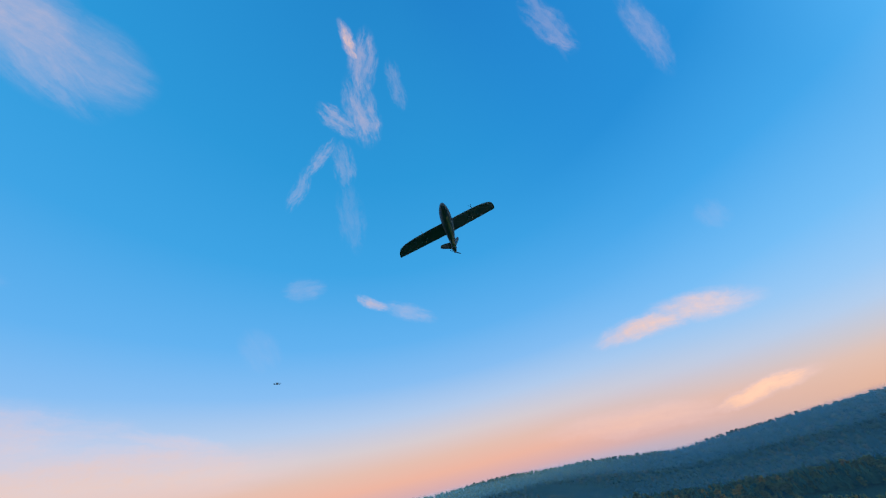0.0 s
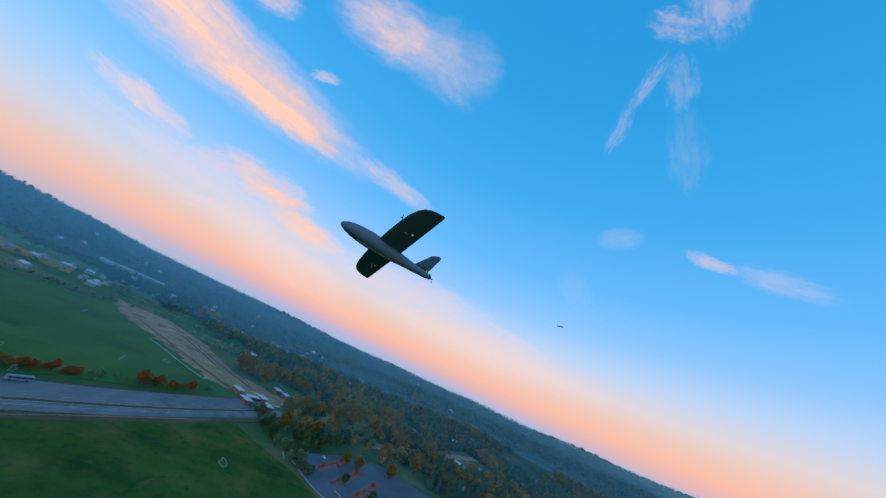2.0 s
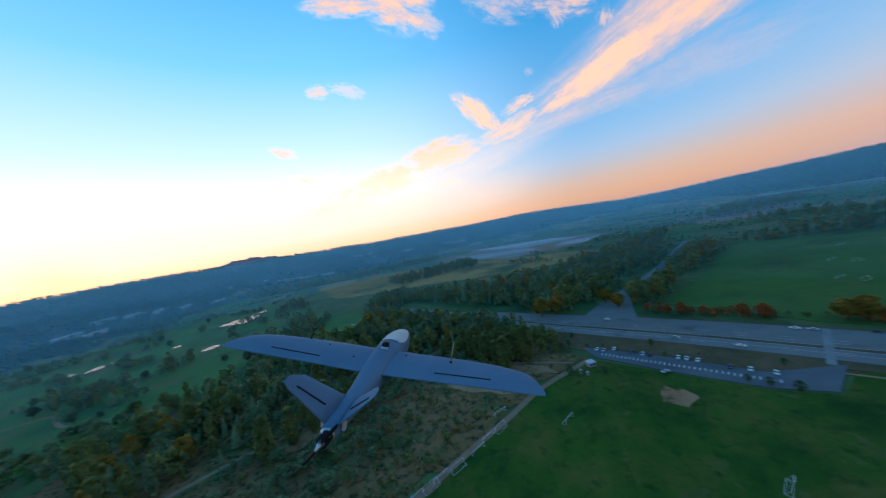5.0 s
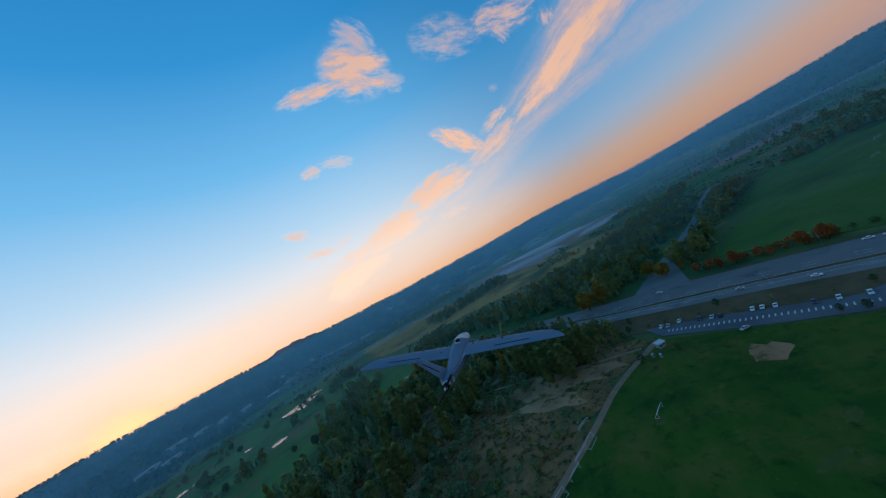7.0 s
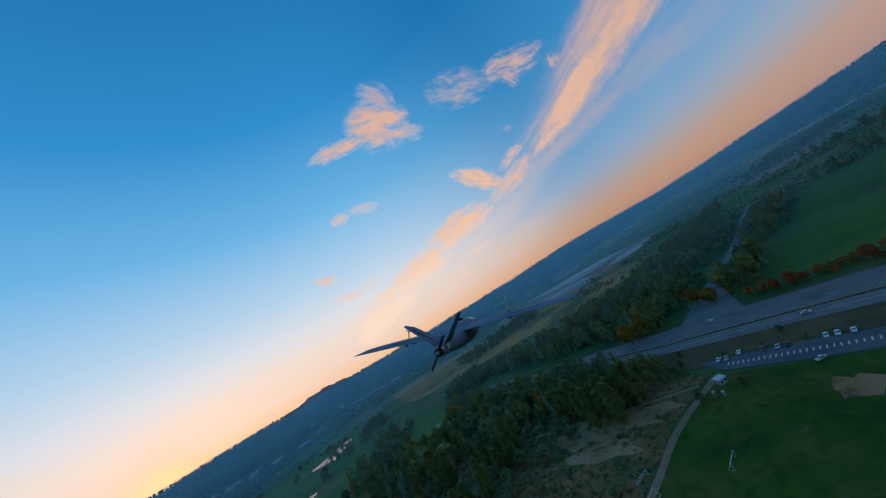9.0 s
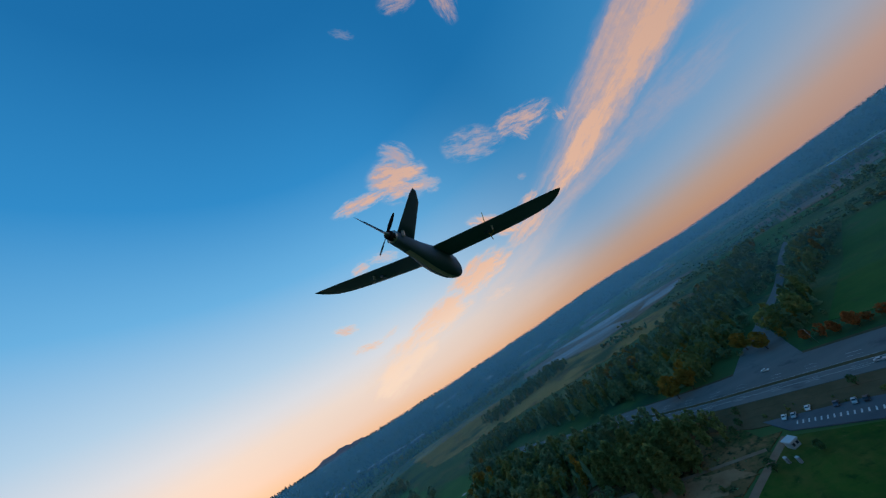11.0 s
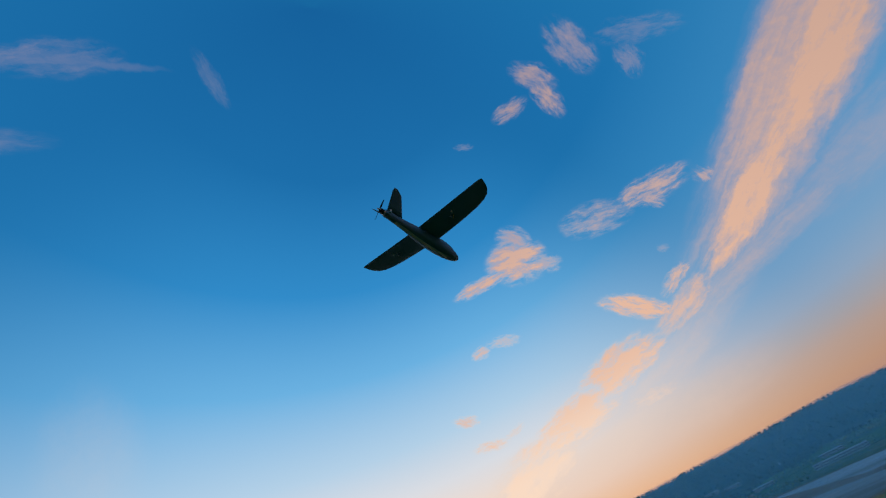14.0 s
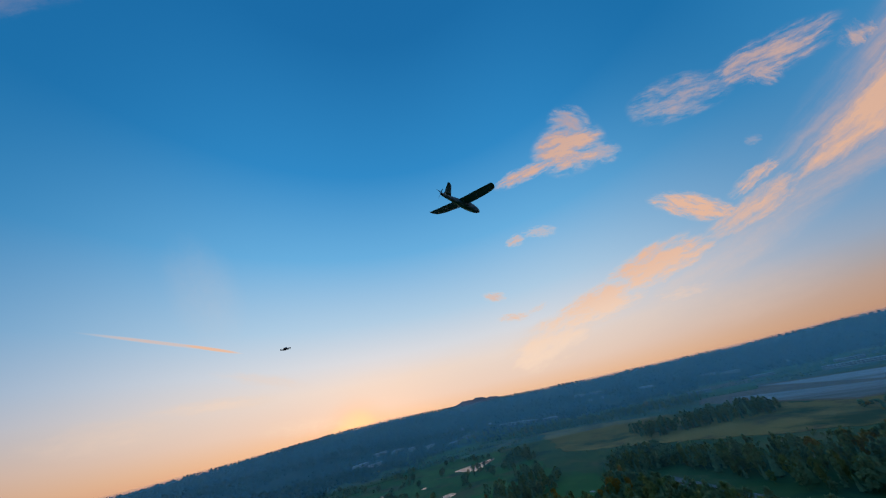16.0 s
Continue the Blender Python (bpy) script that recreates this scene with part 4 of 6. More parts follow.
keep &= np.min(np.hypot(ring[:, None, 0] - HOMES_M[None, :, 0], ring[:, None, 1] - HOMES_M[None, :, 1]), 1) > 17
hill_pts = ring[keep]
hr = np.hypot(hill_pts[:, 0], hill_pts[:, 1])
mid_shapes = [mid_tree("broad") for _ in range(6)] + [mid_tree("conifer") for _ in range(4)]
broad_shapes = mid_shapes[:6]
coarse_shapes = [mid_tree("broad", 20) for _ in range(6)]
slim_shapes = [mid_tree("poplar") for _ in range(3)]
mood = rng.uniform(size=len(hill_pts)) + .35 * np.sin(hill_pts[:, 0] * .009 + 1) * np.sin(hill_pts[:, 1] * .011)
for lo, hi, shapes, close, mat, label in ((-1, .5, far_shapes, mid_shapes[6:], M_FAR_WOODS, "dense woods covering the hills, coloured blue-green for distance haze"), (.5, .92, far_shapes[7:], coarse_shapes, M_OLIVE, "olive broadleaf trees in the hill woods"),
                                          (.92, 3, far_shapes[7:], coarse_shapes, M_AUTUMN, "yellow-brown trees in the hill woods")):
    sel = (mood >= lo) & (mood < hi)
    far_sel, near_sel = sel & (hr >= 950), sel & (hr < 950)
    # beyond 950 m the trees take the haze-dulled far colours
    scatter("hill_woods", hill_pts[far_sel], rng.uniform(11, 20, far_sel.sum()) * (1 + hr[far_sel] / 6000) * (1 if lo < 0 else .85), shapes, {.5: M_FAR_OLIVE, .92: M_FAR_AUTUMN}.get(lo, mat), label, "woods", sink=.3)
    scatter("hill_woods", hill_pts[near_sel], rng.uniform(13, 27, near_sel.sum()) * (1 if lo < 0 else .8), close, {.5: M_SLOPE_OLIVE, .92: M_AUTUMN}.get(lo, M_SLOPE_WOODS), label if lo > 0 else "dark green conifers on the near slope", "woods")

belts = [
    [(315, -562), (128, -546), (-20, -595), (-161, -758), (-344, -977), (-195, -623), (-95, -440), (-20, -350), (60, -400), (108, -395), (175, -330), (257, -348), (313, -466)],
    [(448, -337), (437, -377), (420, -440), (302, -330), (305, -277), (350, -258)],
    [(-300, -660), (-330, -632), (-486, -596), (-545, -500), (-560, -512), (-500, -625)],
    [(508, -245), (490, -262), (520, -300), (560, -305), (548, -280)],
    [(485, -172), (505, -192), (540, -188), (605, -186), (600, -172)],
    [(440, -440), (470, -468), (500, -452), (478, -432)],
    [(620, -470), (640, -500), (670, -480), (650, -462)],
    [(820, -220), (840, -245), (880, -240), (870, -215)],
    [(690, -640), (560, -560), (545, -580), (660, -665)],
    [(353, -93), (302, -126), (293, -151), (283, -198), (236, -215), (215, -190), (225, -110)],
    [(441, -782), (374, -702), (173, -879), (253, -1030)],
    [(-60, -352), (-262, -640), (-296, -632), (-104, -342)],
    [(-412, -1052), (-794, -1549), (-932, -1252), (-570, -1108)],
    [(-495, -961), (-551, -757), (-647, -622), (-728, -702)],
    [(80, -335), (110, -395), (260, -348), (300, -300), (310, -272), (235, -246), (150, -262), (95, -266), (70, -300)],
    [(300, -290), (345, -250), (362, -170), (345, -90), (225, -70), (200, -130), (215, -190), (250, -235)],
    [(700, -1020), (1300, -900), (1500, -1150), (900, -1300), (480, -1480), (420, -1200)],
]
belt_pts = np.vstack([fill(b, g) for b, g in zip(belts, (10, 11, 10, 10, 9, 10, 11, 12, 10, 11, 12, 10, 16, 13, 8, 13, 20))])
for line, far in ((main_line, 34), (side_line, 15)):
    belt_pts = belt_pts[np.min(np.hypot(belt_pts[:, None, 0] - line[None, ::2, 0], belt_pts[:, None, 1] - line[None, ::2, 1]), 1) > far]
tone = rng.uniform(size=len(belt_pts)) + .25 * np.sin(belt_pts[:, 0] * .02) * np.sin(belt_pts[:, 1] * .023)
for lo, hi, mat, label in ((-1, .55, M_WOODS, "dark green mixed woods on the valley floor"), (.55, 1.0, M_OLIVE, "olive trees among the valley woods"), (1.0, 2, M_AUTUMN, "yellow-brown trees among the valley woods")):
    sel = belt_pts[(tone >= lo) & (tone < hi)]
    scatter("valley_woods", sel, rng.uniform(9, 21, len(sel)), mid_shapes + mid_shapes[6:] + slim_shapes if lo < 0 else broad_shapes + slim_shapes, mat, label, "woods", .72)
right_woods = [[(-457, 30), (-378, 44), (-390, 52), (-528, 160), (-581, 73)],
               [(-581, 73), (-534, 165), (-516, 240), (-440, 305), (-495, 327), (-560, 480), (-800, 560), (-900, 250), (-760, 60)]]
rw = np.vstack([fill(b, g) for b, g in zip(right_woods, (13, 17))])
for q in slope_lines:
    rw = rw[np.min(np.hypot(rw[:, None, 0] - q[None, :, 0], rw[:, None, 1] - q[None, :, 1]), 1) > 27]
half = rng.uniform(size=len(rw)) < .35
scatter("slope_woods", rw[half], rng.uniform(9, 20, half.sum()), mid_shapes, M_SLOPE_WOODS, "dark green woods at the foot of the slope", "woods")
scatter("slope_woods", rw[~half], rng.uniform(7, 15, (~half).sum()), broad_shapes, M_SLOPE_OLIVE, "olive woods at the foot of the slope", "woods")
autumn_pts = np.vstack([fill([(x - 28, y - 28), (x + 28, y - 28), (x + 28, y + 28), (x - 28, y + 28)], 15) for x, y in ((-869, 57), (-1013, 74), (-831, 29), (-942, 192), (-765, 246), (-897, 544), (-675, 474), (-1176, 437), (-1167, -318), (-647, -62), (-703, -16))] + [fill([(-640, 60), (-560, 200), (-800, 260), (-950, 120)], 26), fill([(-581, 73), (-440, 300), (-560, 480), (-700, 300)], 40)])
scatter("autumn_trees", autumn_pts, rng.uniform(16, 27, len(autumn_pts)), broad_shapes, M_AUTUMN, "yellow-brown autumn trees among the woods", "woods")
gold_pts = fill([(-425, 22), (-560, 20), (-650, 110), (-540, 230), (-445, 165), (-455, 100)], 19, .6)
for q in slope_lines:
    gold_pts = gold_pts[np.min(np.hypot(gold_pts[:, None, 0] - q[None, :, 0], gold_pts[:, None, 1] - q[None, :, 1]), 1) > 20]
scatter("autumn_trees", gold_pts, rng.uniform(9, 19, len(gold_pts)), broad_shapes, M_GOLD, "golden autumn trees at the foot of the slope", "woods", .85)
edge_line = smooth_line([(-470, -20), (-428, 6), (-398, 18), (-378, 36), (-340, 58)], 5)
for mat_e, label_e in ((M_SLOPE_OLIVE, "olive trees along the lawn edge"), (M_WOODS, "dark trees along the lawn edge")):
    edge_pts = edge_line + rng.normal(size=edge_line.shape) * 4.5
    scatter("hedge_trees", edge_pts, rng.uniform(4, 10, len(edge_pts)), broad_shapes, mat_e, label_e, "hedge")
line_pts = np.vstack([fill([(-372, -719), (-554, -530), (-560, -538), (-380, -728)], 8), fill([(-554, -530), (-790, -330), (-800, -338), (-560, -542)], 9)])
scatter("hedge_trees", line_pts, rng.uniform(4, 8, len(line_pts)), mid_shapes, M_WOODS, "dark hedge row at the end of the lawn", "hedge")

scrub_trees = fill([(100, -125), (112, -180), (60, -250), (150, -262), (240, -250), (222, -190), (205, -125), (180, -80), (130, -80)], 9.5, .6)
scrub_trees = scrub_trees[rng.uniform(size=len(scrub_trees)) < .85]
scatter("scrub_trees", scrub_trees, rng.uniform(4, 10, len(scrub_trees)), broad_shapes, M_WOODS, "dark green young trees in the scrub", "trees")
bush_pts = np.vstack([fill([(74, -118), (50, -155), (22, -208), (-4, -236), (40, -262), (150, -258), (235, -246), (215, -190), (200, -130), (180, -90)], 6, .6), fill([(520, -640), (300, -640), (60, -690), (-60, -700), (-20, -600), (128, -550), (330, -565)], 12, .6)])
bush_pts = bush_pts[rng.uniform(size=len(bush_pts)) < .38]
# tall dry grass and brambles in the scrub beside the path
clump_shapes = [join([leaf_tuft(np.array([rng.normal() * .5, rng.normal() * .5, rng.uniform(.2, .7)]), rng.uniform(.35, .7)) for _ in range(4)]) for _ in range(6)]
rough = fill([(84, -90), (62, -138), (42, -172), (20, -206), (-4, -232), (60, -268), (150, -256), (235, -240), (222, -180), (205, -110), (180, -60), (130, -30)], 3.4, .6)
rough = rough[np.min(np.hypot(rough[:, None, 0] - path_line[None, :, 0], rough[:, None, 1] - path_line[None, :, 1]), 1) > 3]
for nm, q in OPEN_GROUND:
    if nm == "bare_patch":
        rough = rough[~inside(rough, q)]
        bush_pts = bush_pts[~inside(bush_pts, q)]
patchy = np.sin(rough[:, 0] * .09 + 1) * np.sin(rough[:, 1] * .11) + rng.normal(size=len(rough)) * .5
for lo, hi, mat, label in ((.15, .75, M_DRY, "tall dry brown grass in the scrub"), (.75, 3, M_OLIVE, "olive brambles in the scrub"), (-3, -.8, M_WOODS, "green brambles in the scrub")):
    sel = (patchy >= lo) & (patchy < hi)
    scatter("rough_grass", rough[sel], rng.uniform(.5, 1.6, sel.sum()), clump_shapes, mat, label, "grass")
scatter("bushes", bush_pts, rng.uniform(1.2, 4.5, len(bush_pts)), coarse_shapes, M_OLIVE, "low olive and brown bushes in rough grass", "bushes")
# trees and hedges scattered over the valley floor
loose = []
r = 330.0
while r < 3000:
    gap = max(11.0, r * .0135)
    n = int(2 * math.pi * r / gap)
    a = (np.arange(n) + rng.uniform(0, 1, n)) * 2 * math.pi / n
    loose.append(np.c_[-np.sin(a), np.cos(a)] * (r + rng.normal(size=(n, 1)) * gap * .5))
    r += gap
loose = np.vstack(loose)
la = np.degrees(np.arctan2(-loose[:, 0], loose[:, 1])) % 360
lr = np.hypot(loose[:, 0], loose[:, 1])
clump = np.sin(loose[:, 0] * .013 + 1.3) * np.sin(loose[:, 1] * .016 + .4) + .7 * np.sin(loose[:, 0] * .005 - loose[:, 1] * .004) + .5 * np.sin(loose[:, 0] * .03 + loose[:, 1] * .027)
rows = np.abs(np.sin(loose[:, 0] * .009 * .9 + loose[:, 1] * .009 * .45)) < .07
ok = (lr < table(FOOT, la) * 1.02) & ((clump > .75) | rows)
for nm, poly in OPEN_GROUND:
    ok &= ~inside(loose, poly) | (np.array([nm == "meadow" or nm == "golf_grass"] * len(loose)) & (clump > 1.15))
for line, far in ((main_line, 34), (side_line, 9)):
    ok &= np.min(np.hypot(loose[:, None, 0] - line[None, ::2, 0], loose[:, None, 1] - line[None, ::2, 1]), 1) > far
loose, lr = loose[ok], lr[ok]
near = lr < 620
scatter("valley_trees", loose[near], rng.uniform(5, 13, near.sum()), coarse_shapes, M_WOODS, "scattered dark trees on the valley floor", "trees")
pick = rng.uniform(size=len(loose))
for lo, hi, mat, label in ((0, .72, M_WOODS, "scattered dark trees and hedges in the valley"), (.72, .93, M_OLIVE, "scattered olive trees in the valley"), (.93, 1, M_AUTUMN, "scattered yellow-brown trees in the valley")):
    sel = ~near & (pick >= lo) & (pick < hi)
    scatter("valley_trees", loose[sel], rng.uniform(6, 13, sel.sum()), far_shapes[7:] + far_shapes[:2], mat, label, "trees")
# rows of trees between the fairways
golf_rows = []
for _ in range(70):
    x0, y0, way = rng.uniform(370, 1150), rng.uniform(-680, -60), rng.normal() * .5 + 2.5
    for k in range(rng.integers(3, 16)):
        golf_rows.append((x0 + math.cos(way) * k * 9 + rng.normal() * 4, y0 + math.sin(way) * k * 9 + rng.normal() * 4))
golf_rows = np.array(golf_rows) * PLAN
golf_rows = golf_rows[inside(golf_rows, next(q for nm, q in OPEN_GROUND if nm == "golf_grass"))]
for x, y in ((734, -500), (715, -560), (692, -372), (560, -350), (760, -292)):
    golf_rows = golf_rows[np.hypot(golf_rows[:, 0] - x * PLAN, golf_rows[:, 1] - y * PLAN) > 34]
side = rng.uniform(size=len(golf_rows)) < .7
scatter("fairway_trees", golf_rows[side], rng.uniform(6, 14, side.sum()), mid_shapes, M_WOODS, "rows of dark trees between the fairways", "trees")
scatter("fairway_trees", golf_rows[~side], rng.uniform(6, 12, (~side).sum()), broad_shapes, M_OLIVE, "rows of olive trees between the fairways", "trees")
hedge_pts = np.vstack([np.array([[a.x + (b.x - a.x) * k / n_h, a.y + (b.y - a.y) * k / n_h] for k in range(n_h)]) for a, b in HEDGES for n_h in [max(4, int((b - a).length / 9))]])
hedge_pts = hedge_pts[rng.uniform(size=len(hedge_pts)) < .75] + rng.normal(size=(1, 2))
hedge_pts = hedge_pts + rng.normal(size=hedge_pts.shape) * 2.5
scatter("field_hedges", hedge_pts, rng.uniform(5, 12, len(hedge_pts)), far_shapes[7:], M_WOODS, "dark hedges between the fields", "hedge")
lot_rows = np.vstack([np.array([((-358 + 19 * q - k * .829) * PLAN, (64 + 17 * q + k * .559) * PLAN) for k in range(6, 74, 3)]) for q in range(6)])
scatter("island_bushes", lot_rows + rng.normal(size=lot_rows.shape) * .6, rng.uniform(.9, 2.0, len(lot_rows)), coarse_shapes, M_RED, "dark red bushes on the parking islands", "bushes")
verge_line = smooth_line([(-100, -326), (-180, -284), (-240, -248), (-330, -184), (-440, -92)], 6)
verge_line = verge_line[np.sin(np.arange(len(verge_line)) * .35) > -.55]
verge_pts = np.vstack([verge_line + rng.normal(size=verge_line.shape) * 2.0 for _ in range(2)])
scatter("verge_bushes", verge_pts, rng.uniform(3.0, 8.0, len(verge_pts)), broad_shapes, M_RED, "rust-red autumn bushes along the road", "bushes")
green_verge = smooth_line([(-95, -334), (-180, -290), (-240, -254), (-330, -190), (-440, -98), (-475, -70)], 5)
green_verge = green_verge + rng.normal(size=green_verge.shape) * 2.2
scatter("verge_bushes", green_verge, rng.uniform(2.0, 5.5, len(green_verge)), broad_shapes, M_WOODS, "dark green bushes along the road", "bushes")
near_verge = smooth_line([(-150, -206), (-200, -176), (-250, -144), (-300, -110)], 5)
scatter("verge_bushes", near_verge + rng.normal(size=near_verge.shape) * 1.2, rng.uniform(.8, 2.2, len(near_verge)), broad_shapes, M_OLIVE, "low olive bushes between lawn and road", "bushes")
creek_wood = fill([(80, -322), (20, -306), (-4, -282), (-6, -256), (14, -244), (64, -250), (110, -262)], 7.5)
scatter("valley_woods", creek_wood, rng.uniform(7, 15, len(creek_wood)), broad_shapes + slim_shapes + slim_shapes, M_OLIVE, "olive trees between track and road", "woods", .75)
road_edge = fill([(260, -432), (150, -372), (80, -338), (40, -316), (40, -300), (90, -306), (160, -340), (270, -400)], 7.5)
scatter("valley_woods", road_edge, rng.uniform(9, 17, len(road_edge)), broad_shapes + slim_shapes, M_WOODS, "dark trees that hide the road", "woods", .8)
strip_pts = fill([(-16, -258), (-60, -241), (-110, -210), (-120, -222), (-75, -250), (-30, -268)], 5.5)
strip_pts = strip_pts[rng.uniform(size=len(strip_pts)) < .5]
scatter("verge_bushes", strip_pts, rng.uniform(.8, 2.6, len(strip_pts)), coarse_shapes, M_OLIVE, "low olive bushes between road and parking lot", "bushes")
road_end = fill([(-500, 30), (-560, 62), (-640, 110), (-680, 90), (-600, 40), (-530, 2)], 9)
scatter("valley_woods", road_end, rng.uniform(7, 14, len(road_end)), broad_shapes, M_OLIVE, "olive trees beyond the road corner", "woods")

# ---- the model aircraft ----
M_SHELL = material("matt_grey_foam", (0.092, 0.165, 0.232), (0.134, 0.215, 0.290), 9, rough=0.6, bump=0.03, big=2.0)
M_CANOPY = material("cream_canopy", (0.52, 0.49, 0.45), (0.62, 0.59, 0.54), 12, rough=0.5)
M_BLACK = material("black_plastic", (0.012, 0.012, 0.014), (0.03, 0.03, 0.032), 30, rough=0.45)
M_STEEL = material("brushed_metal", (0.45, 0.45, 0.46), (0.65, 0.65, 0.66), 60, rough=0.35, metal=0.9)
M_YELLOW = material("yellow_antenna", (0.55, 0.36, 0.08), (0.7, 0.5, 0.14), 30, rough=0.5)

BODY = [(.369, .004, .004, -.004), (.362, .014, .014, -.014), (.345, .025, .026, -.025), (.315, .036, .038, -.036), (.27, .047, .049, -.045), (.21, .055, .058, -.052),
        (.13, .059, .062, -.056), (.04, .058, .060, -.056), (-.05, .052, .052, -.052), (-.13, .042, .042, -.045), (-.21, .033, .034, -.036), (-.29, .027, .029, -.029),
        (-.36, .024, .026, -.025), (-.395, .022, .024, -.022)]


def body_at(y):
    ys = [b[0] for b in BODY][::-1]
    return [float(np.interp(y, ys, [b[i] for b in BODY][::-1])) for i in (1, 2, 3)]


def body_ring(y, n, lift=0.0, a0=0.0, a1=2 * math.pi, closed=True):
    w, top, bot = body_at(y)
    out = []
    for i in range(n):
        a = a0 + (a1 - a0) * i / (n if closed else n - 1)
        c, s = math.cos(a), math.sin(a)
        h = top if s > 0 else -bot
        sq = lambda v: math.copysign(abs(v) ** .85, v)
        out.append(((w + lift) * sq(c), y, (h + lift) * sq(s)))
    return out


def loft(rings, closed=True, caps=True):
    bm = bmesh.new()
    rows = [[bm.verts.new(p) for p in ring_] for ring_ in rings]
    n = len(rows[0])
    for a, b in zip(rows, rows[1:]):
        for i in range(n if closed else n - 1):
            j = (i + 1) % n
            bm.faces.new((a[i], a[j], b[j], b[i]))
    if caps and closed:
        bm.faces.new(rows[0][::-1])
        bm.faces.new(rows[-1])
    bmesh.ops.recalc_face_normals(bm, faces=bm.faces[:])
    return bm


def aerofoil(le, te, thick, n=9):
    """Section points round a profile from trailing edge over the top and back: (share along y, z)."""
    pts = []
    c = le - te
    for i in range(n):
        x = .5 * (1 + math.cos(math.pi * i / (n - 1)))
        t = 5 * thick * (.2969 * math.sqrt(x) - .126 * x - .3516 * x * x + .2843 * x ** 3 - .1015 * x ** 4)
        pts.append((le - x * c, (t * 1.25 + .0015) * c))
    for i in range(1, n - 1):
        x = .5 * (1 - math.cos(math.pi * i / (n - 1)))
        t = 5 * thick * (.2969 * math.sqrt(x) - .126 * x - .3516 * x * x + .2843 * x ** 3 - .1015 * x ** 4)
        pts.append((le - x * c, -t * .75 * c))
    return pts


WING = [(0, .090, -.112), (.06, .089, -.112), (.2, .084, -.113), (.34, .075, -.114), (.44, .063, -.115), (.51, .045, -.115), (.555, .020, -.115), (.58, -.015, -.114), (.594, -.055, -.112), (.600, -.092, -.107)]


def wing_z(x):
    return .022 + abs(x) * .03


def wing_top(x, y):
    """Height of the upper skin."""
    xs = [w[0] for w in WING]
    le, te = np.interp(abs(x), xs, [w[1] for w in WING]), np.interp(abs(x), xs, [w[2] for w in WING])
    c = le - te
    q = min(max((le - y) / c, 0), 1)
    t = .6 * (.2969 * math.sqrt(q) - .126 * q - .3516 * q * q + .2843 * q ** 3 - .1015 * q ** 4)
    return wing_z(x) + (t * 1.25 + .0015) * c


def strip(x0, x1, y0, y1, lift, zfun, n=8):
    """A thin band that lies on a skin."""
    bm = bmesh.new()
    rows = []
    for i in range(n + 1):
        x = x0 + (x1 - x0) * i / n
        rows.append([bm.verts.new((x, y, zfun(x, y) + h)) for y in (y0, y1) for h in (lift, -.002)])
    for a, b in zip(rows, rows[1:]):
        bm.faces.new((a[0], b[0], b[2], a[2]))
        bm.faces.new((a[1], b[1], b[0], a[0]))
        bm.faces.new((a[2], b[2], b[3], a[3]))
    bmesh.ops.recalc_face_normals(bm, faces=bm.faces[:])
    return bm


